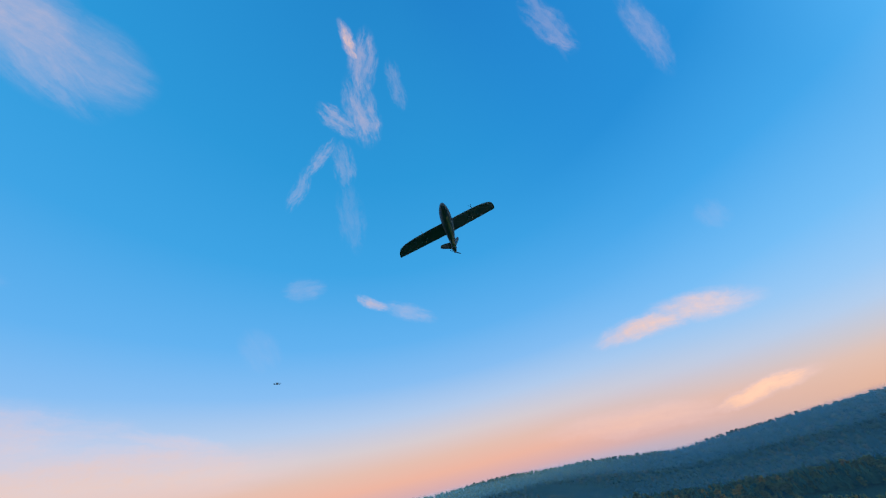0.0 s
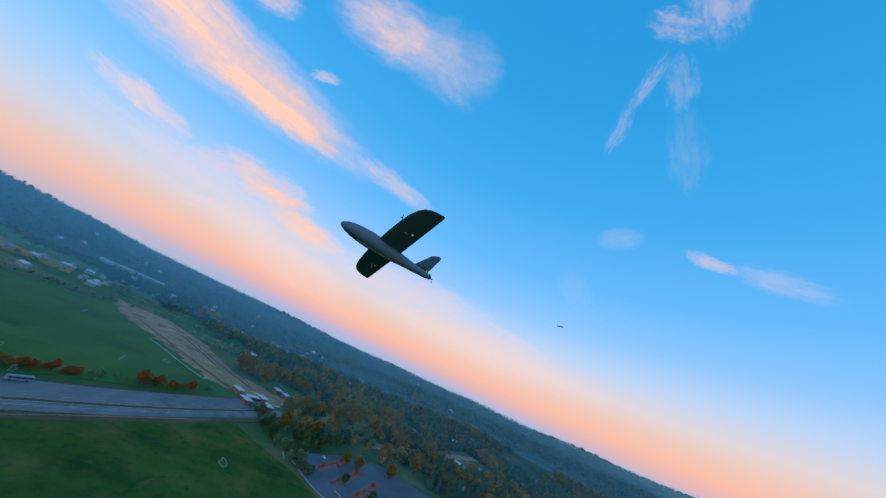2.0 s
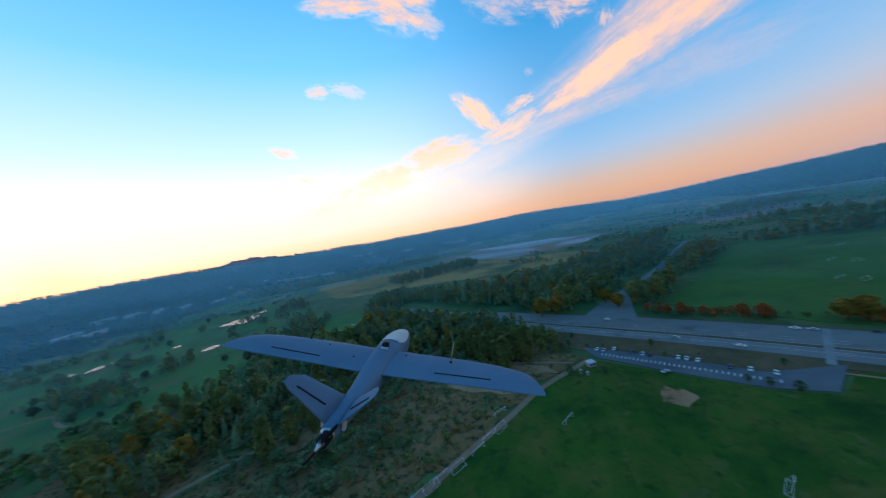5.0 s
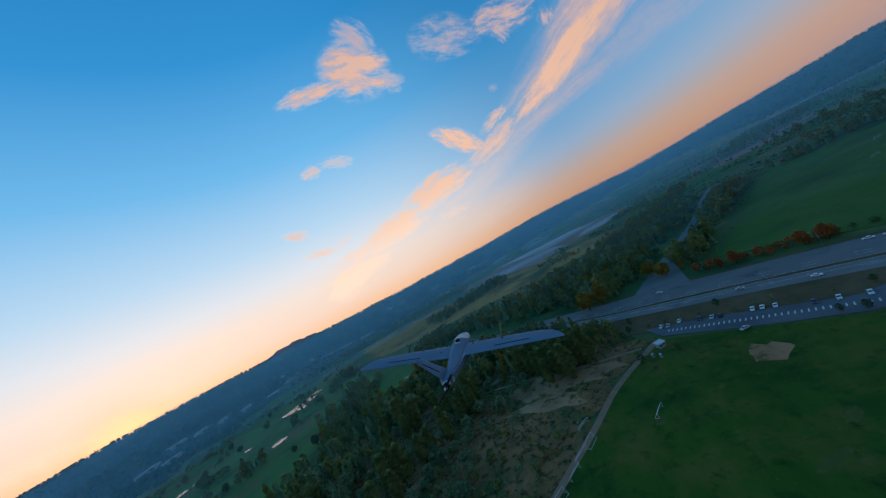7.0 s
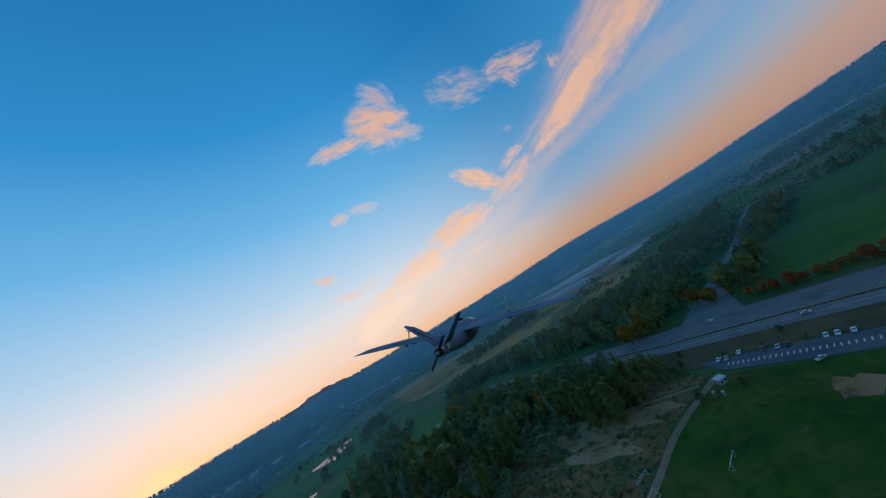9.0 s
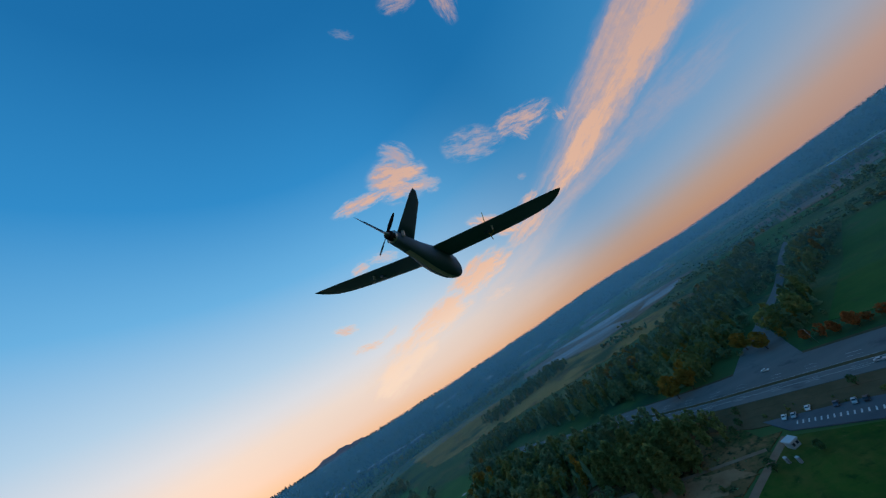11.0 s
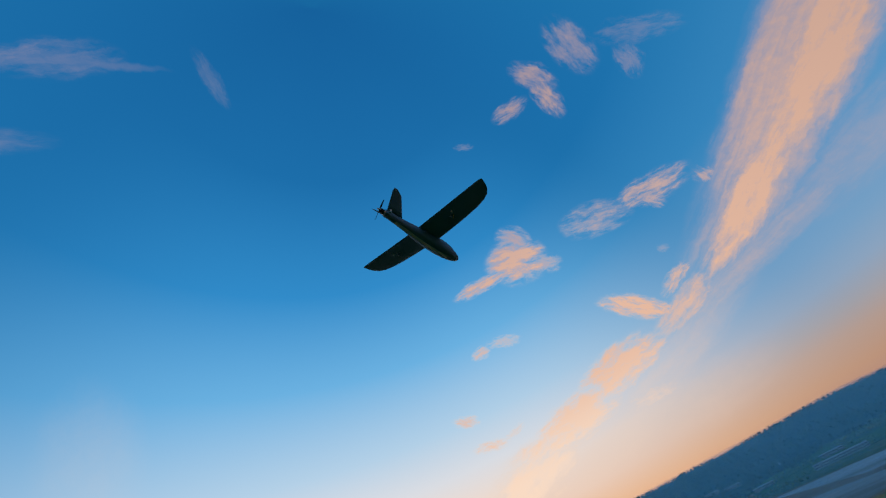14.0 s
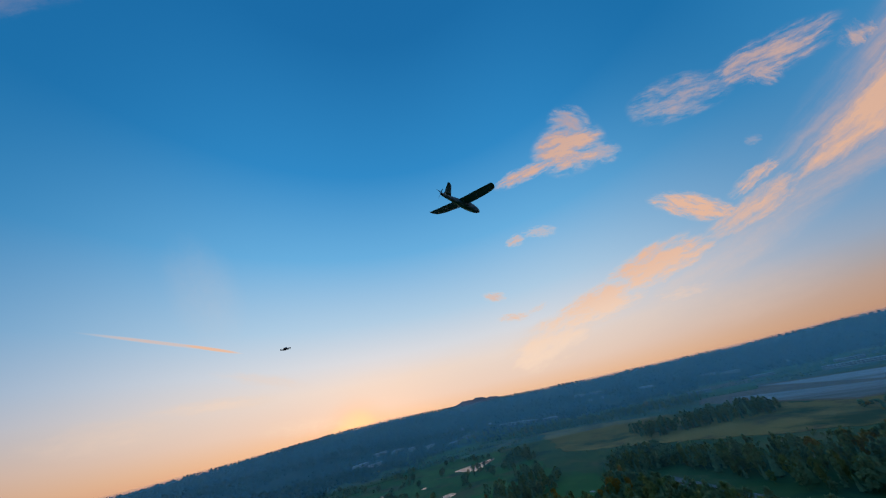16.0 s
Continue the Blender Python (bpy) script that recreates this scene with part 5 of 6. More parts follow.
def build_plane():
    plane = tagged(new("model_aircraft"), "grey foam model aircraft with a cream canopy, flying in a bank", "model aircraft")
    part("fuselage", loft([body_ring(b[0], 20) for b in BODY]), M_SHELL, plane)
    ys = [.335, .32, .29, .25, .21, .17, .14, .115]
    narrow = [.25, .55, .8, .95, 1, .97, .85, .6]
    rings = []
    for y, k in zip(ys, narrow):
        half = .5 * math.pi * .62 * k
        rings.append(body_ring(y, 11, .0022, math.pi / 2 - half, math.pi / 2 + half, closed=False))
    part("canopy", loft(rings, closed=False), M_CANOPY, plane, "cream canopy hatch on the nose")
    rings = []
    for s in (-1, 1):
        rows = [w for w in WING if s > 0 or w[0] > 0]
        rows = rows if s > 0 else rows[::-1]
        rings += [[(s * x, y, wing_z(x) + z) for y, z in aerofoil(le, te, .115 if x < .57 else .09)] for x, le, te in rows]
    wing = part("wing", loft(rings), M_SHELL, plane)
    for s in (-1, 1):
        part("aileron_slot", strip(s * .22, s * .42, -.066, -.061, .0012, wing_top), M_BLACK, wing, "thin dark slot")
        part("servo_horn", box_bm(s * .30 - .003, -.06, wing_z(.3) - .022, s * .30 + .003, -.045, wing_z(.3) - .004), M_CANOPY, wing, "small white control horn", smooth=False)
        part("servo_cover", box_bm(s * .27 - .012, -.03, wing_z(.27) - .016, s * .27 + .012, .0, wing_z(.27) - .006, .002), M_SHELL, wing)
    for x, y in ((-.23, .03), (.09, .035), (-.1, -.03)):
        part("screw", tube_bm((x, y, wing_top(x, y) - .001), (x, y, wing_top(x, y) + .0012), .004), M_BLACK, wing)
    fins = []
    for s in (-1, 1):
        rings = []
        for q in (0, .3, .6, .85, .95, 1.0):
            x, z = s * (.012 + .112 * q), .012 + .121 * q
            le = -.245 - .105 * q - (.03 * max(0, q - .85) / .15)
            te = -.382 - .035 * q + (.008 * max(0, q - .85) / .15)
            nrm = Vector((-s * .73, 0, .68))
            rings.append([(x + nrm.x * h, y, z + nrm.z * h) for y, h in aerofoil(le, te, .07, 7)])
        fin = part("tail_fin", loft(rings), M_SHELL, plane)
        bm = bmesh.new()
        nrm = Vector((-s * .73, 0, .68))
        vs = []
        for q, y in ((.25, -.345), (.8, -.385)):
            for dy in (.002, -.002):
                for h in (.0075 - .004 * q, .002):
                    vs.append(bm.verts.new(Vector((s * (.012 + .112 * q), y + dy, .012 + .121 * q)) + nrm * h))
        for f in ((0, 4, 6, 2), (0, 1, 5, 4), (2, 6, 7, 3), (0, 2, 3, 1), (4, 5, 7, 6)):
            bm.faces.new([vs[i] for i in f])
        bmesh.ops.recalc_face_normals(bm, faces=bm.faces[:])
        part("rudder_slot", bm, M_BLACK, fin, "thin dark slot", smooth=False)
        part("servo_arm", box_bm(s * .03 - .004, -.372, .0, s * .03 + .004, -.36, .022), M_CANOPY, fin, "small white control arm", smooth=False)
    motor = part("motor", tube_bm((0, -.395, 0), (0, -.425, 0), .017, .016, 16), M_BLACK, plane, "black motor at the tail")
    part("mount_ring", tube_bm((0, -.392, 0), (0, -.400, 0), .022, .021, 16), M_STEEL, motor)
    for k in range(4):
        a = k * math.pi / 2 + .6
        part("bolt", tube_bm((.014 * math.cos(a), -.40, .014 * math.sin(a)), (.014 * math.cos(a), -.412, .014 * math.sin(a)), .003, seg=6), M_STEEL, motor)
    prop = part("propeller_hub", tube_bm((0, -.425, 0), (0, -.452, 0), .010, .003, 12), M_STEEL, plane, "pointed metal spinner")
    for s in (-1, 1):
        bm = bmesh.new()
        rows = []
        for q, c, tw in ((.008, .008, 55), (.025, .013, 40), (.05, .012, 25), (.07, .008, 17), (.076, .003, 15)):
            ca, sa = math.cos(radians(tw)), math.sin(radians(tw))
            rows.append([bm.verts.new((c * ca * u * s + 0, -.432 + c * sa * u + h, q * s)) for u, h in ((-.5, 0), (0, .0015), (.5, 0), (0, -.0015))])
        for a, b in zip(rows, rows[1:]):
            for i in range(4):
                bm.faces.new((a[i], a[(i + 1) % 4], b[(i + 1) % 4], b[i]))
        bmesh.ops.rotate(bm, verts=bm.verts[:], cent=(0, 0, 0), matrix=Matrix.Rotation(radians(35), 3, "Y"))
        bmesh.ops.recalc_face_normals(bm, faces=bm.faces[:])
        part("blade", bm, M_BLACK, prop, "dark propeller blade")
    cam_pod = part("camera_pod", box_bm(-.012, .03, .05, .012, .062, .078, .004), M_BLACK, plane, "small camera on the wing root")
    part("lens", tube_bm((0, .06, .068), (0, .07, .068), .007, seg=12), M_GLASS_DARK, cam_pod)
    part("bracket", box_bm(-.016, .024, .05, .016, .034, .064, .002), M_CANOPY, cam_pod)
    mast = part("antenna", tube_bm((.27, .02, wing_top(.27, .02) - .004), (.275, .012, wing_top(.27, .02) + .085), .0022, .0018), M_YELLOW, plane, "thin yellow whip antenna")
    part("antenna_base", tube_bm((.27, .02, wing_top(.27, .02) - .002), (.27, .02, wing_top(.27, .02) + .006), .005), M_BLACK, mast)
    low = part("lower_antenna", tube_bm((.275, -.01, wing_z(.27) - .004), (.285, -.03, wing_z(.27) - .055), .0022, .0018), M_YELLOW, plane, "thin yellow antenna below the wing")
    part("antenna_fork", tube_bm((.28, -.02, wing_z(.27) - .03), (.30, -.03, wing_z(.27) - .02), .0018), M_YELLOW, low)
    stub = part("receiver_antenna", tube_bm((-.33, .055, wing_z(.33) + .004), (-.325, .068, wing_z(.33) + .05), .003), M_BLACK, plane, "dark forked receiver antenna")
    for dx in (-.02, .02):
        part("antenna_tip", tube_bm((-.325, .068, wing_z(.33) + .045), (-.325 + dx, .073, wing_z(.33) + .062), .0022), M_BLACK, stub)
    part("skid_strip", loft([[(.012 * k, y, body_at(y)[2] - .0015 + .0006 * abs(k)) for k in (-1, -.5, 0, .5, 1)] for y in (.22, .1, 0, -.1, -.2, -.3)], closed=False), M_CANOPY, plane, "pale wear strip along the belly")
    return plane


plane = build_plane()
plane.matrix_world = Matrix.Translation((0, 0, 100)) @ pose(0, 0, 0, 0, 0, 189) @ pose(0, 0, 0, -1, 16, 0)


# ---- chasing drones ----
def build_drone():
    drone = tagged(new("quadcopter"), "small dark four-rotor drone in the air", "drone")
    body = part("body", box_bm(-.035, -.07, -.02, .035, .07, .03, .01), M_BLACK, drone)
    part("camera_pod", box_bm(-.015, .065, -.005, .015, .095, .03, .005), M_STEEL, body)
    part("battery", box_bm(-.025, -.055, .03, .025, .05, .065, .006), M_STEEL, drone, "grey battery strapped on top")
    for sx in (-1, 1):
        for sy in (-1, 1):
            arm = part("arm", tube_bm((sx * .03, sy * .05, 0), (sx * .12, sy * .11, 0), .008), M_BLACK, drone)
            part("motor", tube_bm((sx * .12, sy * .11, -.004), (sx * .12, sy * .11, .03), .014), M_BLACK, arm)
            a = sx * .7 + sy * .4
            part("propeller", tube_bm((sx * .12 - .07 * math.cos(a), sy * .11 - .07 * math.sin(a), .034), (sx * .12 + .07 * math.cos(a), sy * .11 + .07 * math.sin(a), .034), .004, seg=6), M_BLACK, arm)
    return drone

def at(x, y, turn=0.0, z=0.0):
    return pose(x * PLAN, y * PLAN, z, 0, 0, turn)


hovering = build_drone()
hovering.matrix_world = pose(-27.0, 23.9, 111.5, 8, 0, 40) @ Matrix.Diagonal((2.2, 2.2, 2.2, 1))
copy_thing(hovering, pose(20.8, -0.9, 103.8, 6, 14, 160))


# ---- single trees ----
def build_tree(kind, mat, label, tall, tufts=150, seed=1):
    global rng
    keep_rng = rng
    rng = np.random.default_rng(seed)
    tree = tagged(new(kind + "_tree"), label, "tree")
    pts, rad = crown_points({"round": "broad", "shrub": "broad"}.get(kind, kind), tufts)
    size = {"poplar": .045, "conifer": .06}.get(kind, .062)
    wide = {"poplar": 1.35, "conifer": 1.1}.get(kind, 1.0)
    v, f = join([leaf_tuft(p, size * rng.uniform(.7, 1.4)) for p in pts])
    crown = new("crown", tri_mesh("crown", v * (tall * wide, tall * wide, tall), f, mat))
    crown.parent = tree
    bm = bmesh.new()
    tube_bm((0, 0, -.3), (0, 0, tall * .5), tall * .022, tall * .012, 7, bm)
    tube_bm((0, 0, tall * .5), (tall * .02, 0, tall * .85), tall * .012, tall * .004, 6, bm)
    for k in range(6):
        a, h = k * 2.4 + rng.uniform(0, .5), tall * rng.uniform(.25, .6)
        reach = tall * (.06 if kind == "poplar" else .2)
        tube_bm((0, 0, h), (math.cos(a) * reach, math.sin(a) * reach, h + tall * .16), tall * .008, tall * .003, 5, bm)
    part("trunk", bm, M_BARK, tree)
    rng = keep_rng
    return tree


spread = random.Random(11)


def plant(tree, places, lo=.8, hi=1.2):
    """Copies of a tree at plan places; the first one is the tree itself."""
    for i, (x, y) in enumerate(places):
        s = spread.uniform(lo, hi)
        m = at(x, y, spread.uniform(0, 360), -.1)
        t = tree if i == 0 else copy_thing(tree, m)
        t.matrix_basis = m @ Matrix.Diagonal((s * spread.uniform(.85, 1.15), s * spread.uniform(.85, 1.15), s, 1))


poplar = tagged(build_tree("poplar", M_OLIVE, "tall slim olive-yellow poplar above the scrub", 21, 420, 3), group="poplars along the track")
plant(poplar, [(80, -262), (74, -256), (70, -264), (62, -258), (55, -262), (48, -256), (66, -246), (58, -243), (51, -244), (44, -240), (37, -242), (30, -241), (23, -244), (131, -244), (140, -236), (156, -238), (172, -248), (190, -234), (196, -224), (228, -231), (214, -246),
               (157, -182), (153, -190), (141, -199), (135, -219), (125, -226), (179, -172), (174, -160), (167, -170), (39, -224), (57, -229), (48, -232), (163, -152), (170, -140), (176, -126), (206, -206), (250, -150), (262, -140), (275, -160), (300, -130)])
dark_tree = tagged(build_tree("round", M_LEAF, "dark green broad tree with a dense crown", 12, 300, 5), group="dark trees")
dark_places = [(-98, -200), (-105, -195), (-113, -188), (-68, -252), (-124, -216), (-10, -262), (-4, -254), (2, -268), (-14, -275), (6, -248), (-28, -214), (-6, -213),
               (392, -370), (405, -403), (366, -376), (330, -340), (443, -417), (446, -448), (430, -430), (571, -163), (469, -155), (442, -164), (396, -169), (580, -184), (543, -279), (531, -246), (433, -284), (383, -279),
               (640, -520), (610, -430), (500, -520), (720, -380), (820, -420), (880, -560), (-430, 5), (-415, 0), (-440, 18), (-400, 12), (-372, 45), (-345, 60), (-350, 95), (-322, 118), (-410, 40)]
plant(dark_tree, dark_places[12:], .55, 1.15)
lot_shrub = tagged(build_tree("shrub", M_LEAF, "dark rounded shrub beside the parking lot", 5, 110, 6), group="shrubs of the parking lot")
plant(lot_shrub, dark_places[:12], .7, 1.2)
gap_fill = [(80 + 14 * (i % 13) + spread.uniform(-7, 7), -285 - 13 * (i // 13) - (i % 13) * 3 + spread.uniform(-6, 6)) for i in range(78)]
wood_tree = tagged(build_tree("round", M_WOODS, "dark mixed tree in the wood by the creek", 13, 280, 8), group="trees by the creek")
plant(wood_tree, gap_fill, .6, 1.3)
brush = [(x + spread.uniform(-8, 8), y + spread.uniform(-8, 8)) for x, y in [(150, -215), (165, -205), (140, -222), (185, -195), (200, -175), (215, -160), (122, -228), (110, -262), (128, -270), (145, -265), (160, -272), (180, -268),
         (196, -262), (214, -268), (232, -262), (250, -258), (262, -240), (270, -220), (255, -205), (245, -225), (100, -160), (112, -150), (118, -172), (132, -185), (142, -160), (128, -135), (150, -118), (98, -128), (108, -112), (88, -180)]]
shrub = tagged(build_tree("shrub", M_OLIVE, "low olive shrub in the scrub", 5.5, 120, 12), group="shrubs in the scrub")
plant(shrub, brush, .6, 1.5)
red_tree = tagged(build_tree("round", M_RED, "orange-red autumn tree beside the road", 9, 280, 15), group="red trees along the road")
plant(red_tree, [(-103, -320), (-112, -314), (-148, -296), (-158, -290), (-222, -254), (-232, -250), (-245, -246), (-251, -242), (-300, -205), (-308, -199), (-316, -194), (-324, -188), (-338, -176), (-352, -165), (-400, -122), (-412, -112), (-440, -88), (-90, -330)], .8, 1.4)
bronze_tree = tagged(build_tree("round", M_AUTUMN, "yellow-brown autumn tree beside dark woods", 14, 300, 17), group="yellow autumn trees")
plant(bronze_tree, [(-695, 61), (-686, 18), (-700, 40), (-676, 40), (-876, 190), (-565, 99), (-575, 67), (-590, 84), (-402, 101), (-456, 160), (-430, 20), (-640, 60), (-196, -276), (-204, -272), (-70, -352), (-62, -372), (-5, -350), (10, -345), (-400, 115), (-411, 160), (-470, 215), (-455, 60), (-500, 90), (-540, 40), (-610, 209), (-700, 150), (-660, 110), (-20, -420), (60, -520)], .8, 1.7)
lot_tree = tagged(build_tree("round", M_RED, "small dark red tree on a parking island", 5, 110, 21), group="red trees of the parking islands")
plant(lot_tree, [(-358 + 19 * r - k * .829, 64 + 17 * r + k * .559) for r in range(6) for k in (16, 58)], .7, 1.1)


# ---- parking lots, cars ----
def mark(name, x, y, turn, long, wide, z, label):
    ob = part(name, box_bm(-wide / 2, -long / 2, 0, wide / 2, long / 2, .012), M_PAINT, None, label, smooth=False)
    ob.matrix_world = at(x, y, turn, z)
    return tagged(ob, label, "road marking", kind="structure")


a0, a1 = np.array((-32.0, -243.0)), np.array((-112.0, -199.0))
LOT_TURN = math.degrees(math.atan2(a1[1] - a0[1], a1[0] - a0[0]))
stripe = None
for i in range(36):
    p = a0 + (a1 - a0) * i / 35
    if stripe is None:
        stripe = mark("bay_line", *p, LOT_TURN, 3.0, .6, .205, "short white bay marking")
    else:
        o = new("bay_line", stripe.data)
        o.matrix_world = at(*p, LOT_TURN, .205)
        tagged(o, "short white bay marking", "road marking", kind="structure")
cross = mark("crossing", -159, -238, -33, 50, 3.4, .425, "pale worn crossing over the wide road")
cross.data.materials[0] = M_WORN
board = tagged(new("billboard"), "white sign board on posts beside the road", "sign")
part("panel", box_bm(-4.5, -.12, 1.2, 4.5, .12, 4.2, .03), M_WHITE_WALL, board, smooth=False)
for s_ in (-3.2, 3.2):
    part("post", tube_bm((s_, .2, -.2), (s_, .2, 3.8), .12), M_STEEL, board)
board.matrix_world = at(-216, -238, 35, .1)
lamp = tagged(new("street_lamp"), "slim grey street lamp beside the road", "street lamp", group="street lamps")
part("pole", tube_bm((0, 0, -.2), (0, 0, 9), .11, .07), M_STEEL, lamp)
arm_ = part("arm", tube_bm((0, 0, 8.9), (0, 2.2, 9.3), .05), M_STEEL, lamp)
part("lamp_head", box_bm(-.15, 1.9, 9.22, .15, 2.7, 9.36, .03), M_CONCRETE, arm_, smooth=False)
for i, (x, y, turn) in enumerate([(-222, -246, 215), (-150, -284, 215), (-300, -196, 218), (-370, -143, 218), (-90, -322, 210)]):
    (lamp if i == 0 else copy_thing(lamp, Matrix())).matrix_basis = at(x, y, turn, .1)
patch("parking_lot", [(-362, 40), (-318, 66), (-283, 106), (-250, 160), (-215, 205), (-290, 275), (-400, 230), (-448, 160), (-430, 100), (-392, 55)], .2, M_ASPHALT_DARK, "dark asphalt parking lot with planted islands", "parking lot")
for r in range(6):
    part_ob = part("parking_island", box_bm(3, -4.4, 0, 66, 4.4, .15, .05), M_MULCH, None, "", smooth=False)
    part_ob.matrix_world = at(-358 + 19 * r, 64 + 17 * r, 146, .2)
    tagged(part_ob, "long reddish planted parking island", "parking island", kind="structure")
ribbon("kerb", smooth_line([(-362, 40), (-318, 66), (-283, 106), (-250, 160), (-215, 205)], 6), .5, -.5, .34, M_CONCRETE, "pale concrete kerb round the parking lot", "kerb", thick=.3)

PAINTS = {"white": ((.62, .62, .6), (.75, .75, .73)), "silver": ((.36, .38, .4), (.46, .47, .48)), "dark blue": ((.03, .04, .07), (.05, .06, .09)), "black": ((.015, .015, .017), (.03, .03, .033)), "red": ((.25, .03, .03), (.35, .05, .04))}
PAINT = {k: material(k.replace(" ", "_") + "_car_paint", *v, 3, rough=.3, spec=.5) for k, v in PAINTS.items()}
M_TYRE = material("tyre_rubber", (.015, .015, .015), (.03, .03, .03), 8, rough=.8)


def build_car(colour, long=4.6, tall=1.5):
    car = tagged(new("car"), colour + " parked car with dark windows", "car")
    h, w = long / 2, .9
    prof = [(-h, .45), (-h + .1, .85), (-h * .55, .95), (-h * .38, tall), (h * .22, tall), (h * .5, .95), (h - .15, .8), (h, .5), (h - .05, .3), (-h + .05, .3)]
    bm = bmesh.new()
    left = [bm.verts.new((-w * (.84 if z > 1.1 else 1), y, z)) for y, z in prof]
    right = [bm.verts.new((w * (.84 if z > 1.1 else 1), y, z)) for y, z in prof]
    bm.faces.new(left)
    bm.faces.new(right[::-1])
    for i in range(len(prof)):
        j = (i + 1) % len(prof)
        bm.faces.new((left[i], right[i], right[j], left[j]))
    bmesh.ops.recalc_face_normals(bm, faces=bm.faces[:])
    bmesh.ops.bevel(bm, geom=bm.edges[:], offset=.05, segments=1, affect="EDGES")
    body = part("body", bm, PAINT[colour], car, smooth=False)
    glass = [((-.66, h * .27, tall - .06), (.66, h * .27, tall - .06), (.74, h * .48, 1.02), (-.74, h * .48, 1.02), (0, .6, .8)),
             ((.66, -h * .42, tall - .06), (-.66, -h * .42, tall - .06), (-.74, -h * .53, 1.02), (.74, -h * .53, 1.02), (0, -.6, .8))]
    for s in (-1, 1):
        glass.append(((s * .765, -h * .33, tall - .1), (s * .765, h * .18, tall - .1), (s * .9, h * .36, 1.02), (s * .9, -h * .46, 1.02), (s, 0, .2)))
    for *q, n in glass:
        bm = bmesh.new()
        n = Vector(n).normalized() * .03
        vs = [bm.verts.new(Vector(p) + n) for p in q] + [bm.verts.new(Vector(p) - n) for p in q]
        bm.faces.new(vs[:4])
        for i in range(4):
            bm.faces.new((vs[i], vs[i + 4], vs[(i + 1) % 4 + 4], vs[(i + 1) % 4]))
        bmesh.ops.recalc_face_normals(bm, faces=bm.faces[:])
        part("window", bm, M_GLASS_DARK, body, smooth=False)
    for sx in (-1, 1):
        for y in (-h * .62, h * .62):
            wheel = part("wheel", tube_bm((sx * .68, y, .32), (sx * .92, y, .32), .32, seg=14), M_TYRE, car)
            part("rim", tube_bm((sx * .9, y, .32), (sx * .935, y, .32), .19, seg=10), M_STEEL, wheel)
        part("headlight", box_bm(sx * .72 - .15, h - .14, .6, sx * .72 + .15, h - .02, .74), M_TUBE, body, smooth=False)
    return car


cars = {c: build_car(c) for c in PAINTS}
used = set()
PARKED = [(-30, -251, 62, "white"), (-34, -249, 62, "silver"), (-42, -250, -118, "white"), (-52, -243, 62, "dark blue"), (-58, -239, 62, "silver"), (-62, -237, -118, "black"), (-77, -231, 62, "white"), (-81, -229, 62, "white"),
          (-86, -226, -118, "white"), (-98, -216, 62, "dark blue"), (-106, -212, 62, "white"), (-115, -207, 62, "white"), (-63, -213, 20, "silver"), (-51, -317, -40, "white"), (-88, -264, 150, "silver"), (-118, -243, 150, "white"),
          (-161, -266, -30, "white"), (-168, -262, -30, "silver"), (-192, -252, -30, "dark blue"), (-290, -190, -38, "black"), (-398, 75, 40, "white"), (-390, 92, 40, "red"), (-440, 130, 40, "silver"), (-500, -12, 20, "white"),
          (-512, -4, 30, "red"), (-520, 6, 80, "white"), (-505, 22, 100, "dark blue"), (-530, 30, 40, "white"), (-548, 36, 60, "silver")]
for x, y, turn, c in PARKED:
    ob = cars[c] if c not in used else copy_thing(cars[c], Matrix())
    used.add(c)
    ob.matrix_basis = at(x, y, turn - 90, .29 if y < -240 and x > -200 or x < -140 and y < -150 else .2)
M_COACH = material("pale_coach_paint", (.16, .2, .24), (.3, .34, .37), 1, rough=.4)
coach = tagged(new("bus"), "long pale bus with dark windows at the road side", "bus")
cb = part("body", box_bm(-1.25, -6, .35, 1.25, 6, 3.1, .12), M_COACH, coach, smooth=False)
for s in (-1, 1):
    for k in range(6):
        part("window", box_bm(s * 1.26 - .02, -5.4 + k * 1.85, 1.6, s * 1.26 + .02, -3.8 + k * 1.85, 2.6), M_GLASS_DARK, cb, smooth=False)
    for y in (-3.8, 3.8):
        part("wheel", tube_bm((s * .95, y, .5), (s * 1.27, y, .5), .5, seg=14), M_TYRE, coach)
coach.matrix_world = at(-316, -159, 55, .28)


# ---- goals ----
def build_goal(label):
    goal = tagged(new("football_goal"), label, "goal", group="football goals")
    w, h, d = 3.66, 2.44, 2.0
    for s in (-1, 1):
        post = part("post", tube_bm((s * w, 0, 0), (s * w, 0, h), .075), M_TUBE, goal)
        part("stay", tube_bm((s * w, 0, h), (s * w, -d, .05), .055), M_TUBE, post)
        part("side_bar", tube_bm((s * w, 0, .06), (s * w, -d, .06), .055), M_TUBE, post)
    part("crossbar", tube_bm((-w, 0, h), (w, 0, h), .075), M_TUBE, goal)
    part("ground_bar", tube_bm((-w, -d, .06), (w, -d, .06), .07), M_TUBE, goal)
    bm = bmesh.new()
    for k in range(1, 12):
        x = -w + 2 * w * k / 12
        tube_bm((x, 0, h), (x, -d, .06), .006, seg=3, bm=bm)
    for k in range(1, 6):
        q = k / 6
        tube_bm((-w, -d * q, h * (1 - q) + .06 * q), (w, -d * q, h * (1 - q) + .06 * q), .006, seg=3, bm=bm)
    part("net", bm, M_TUBE, goal, "thin sagging net", smooth=False)
    return goal


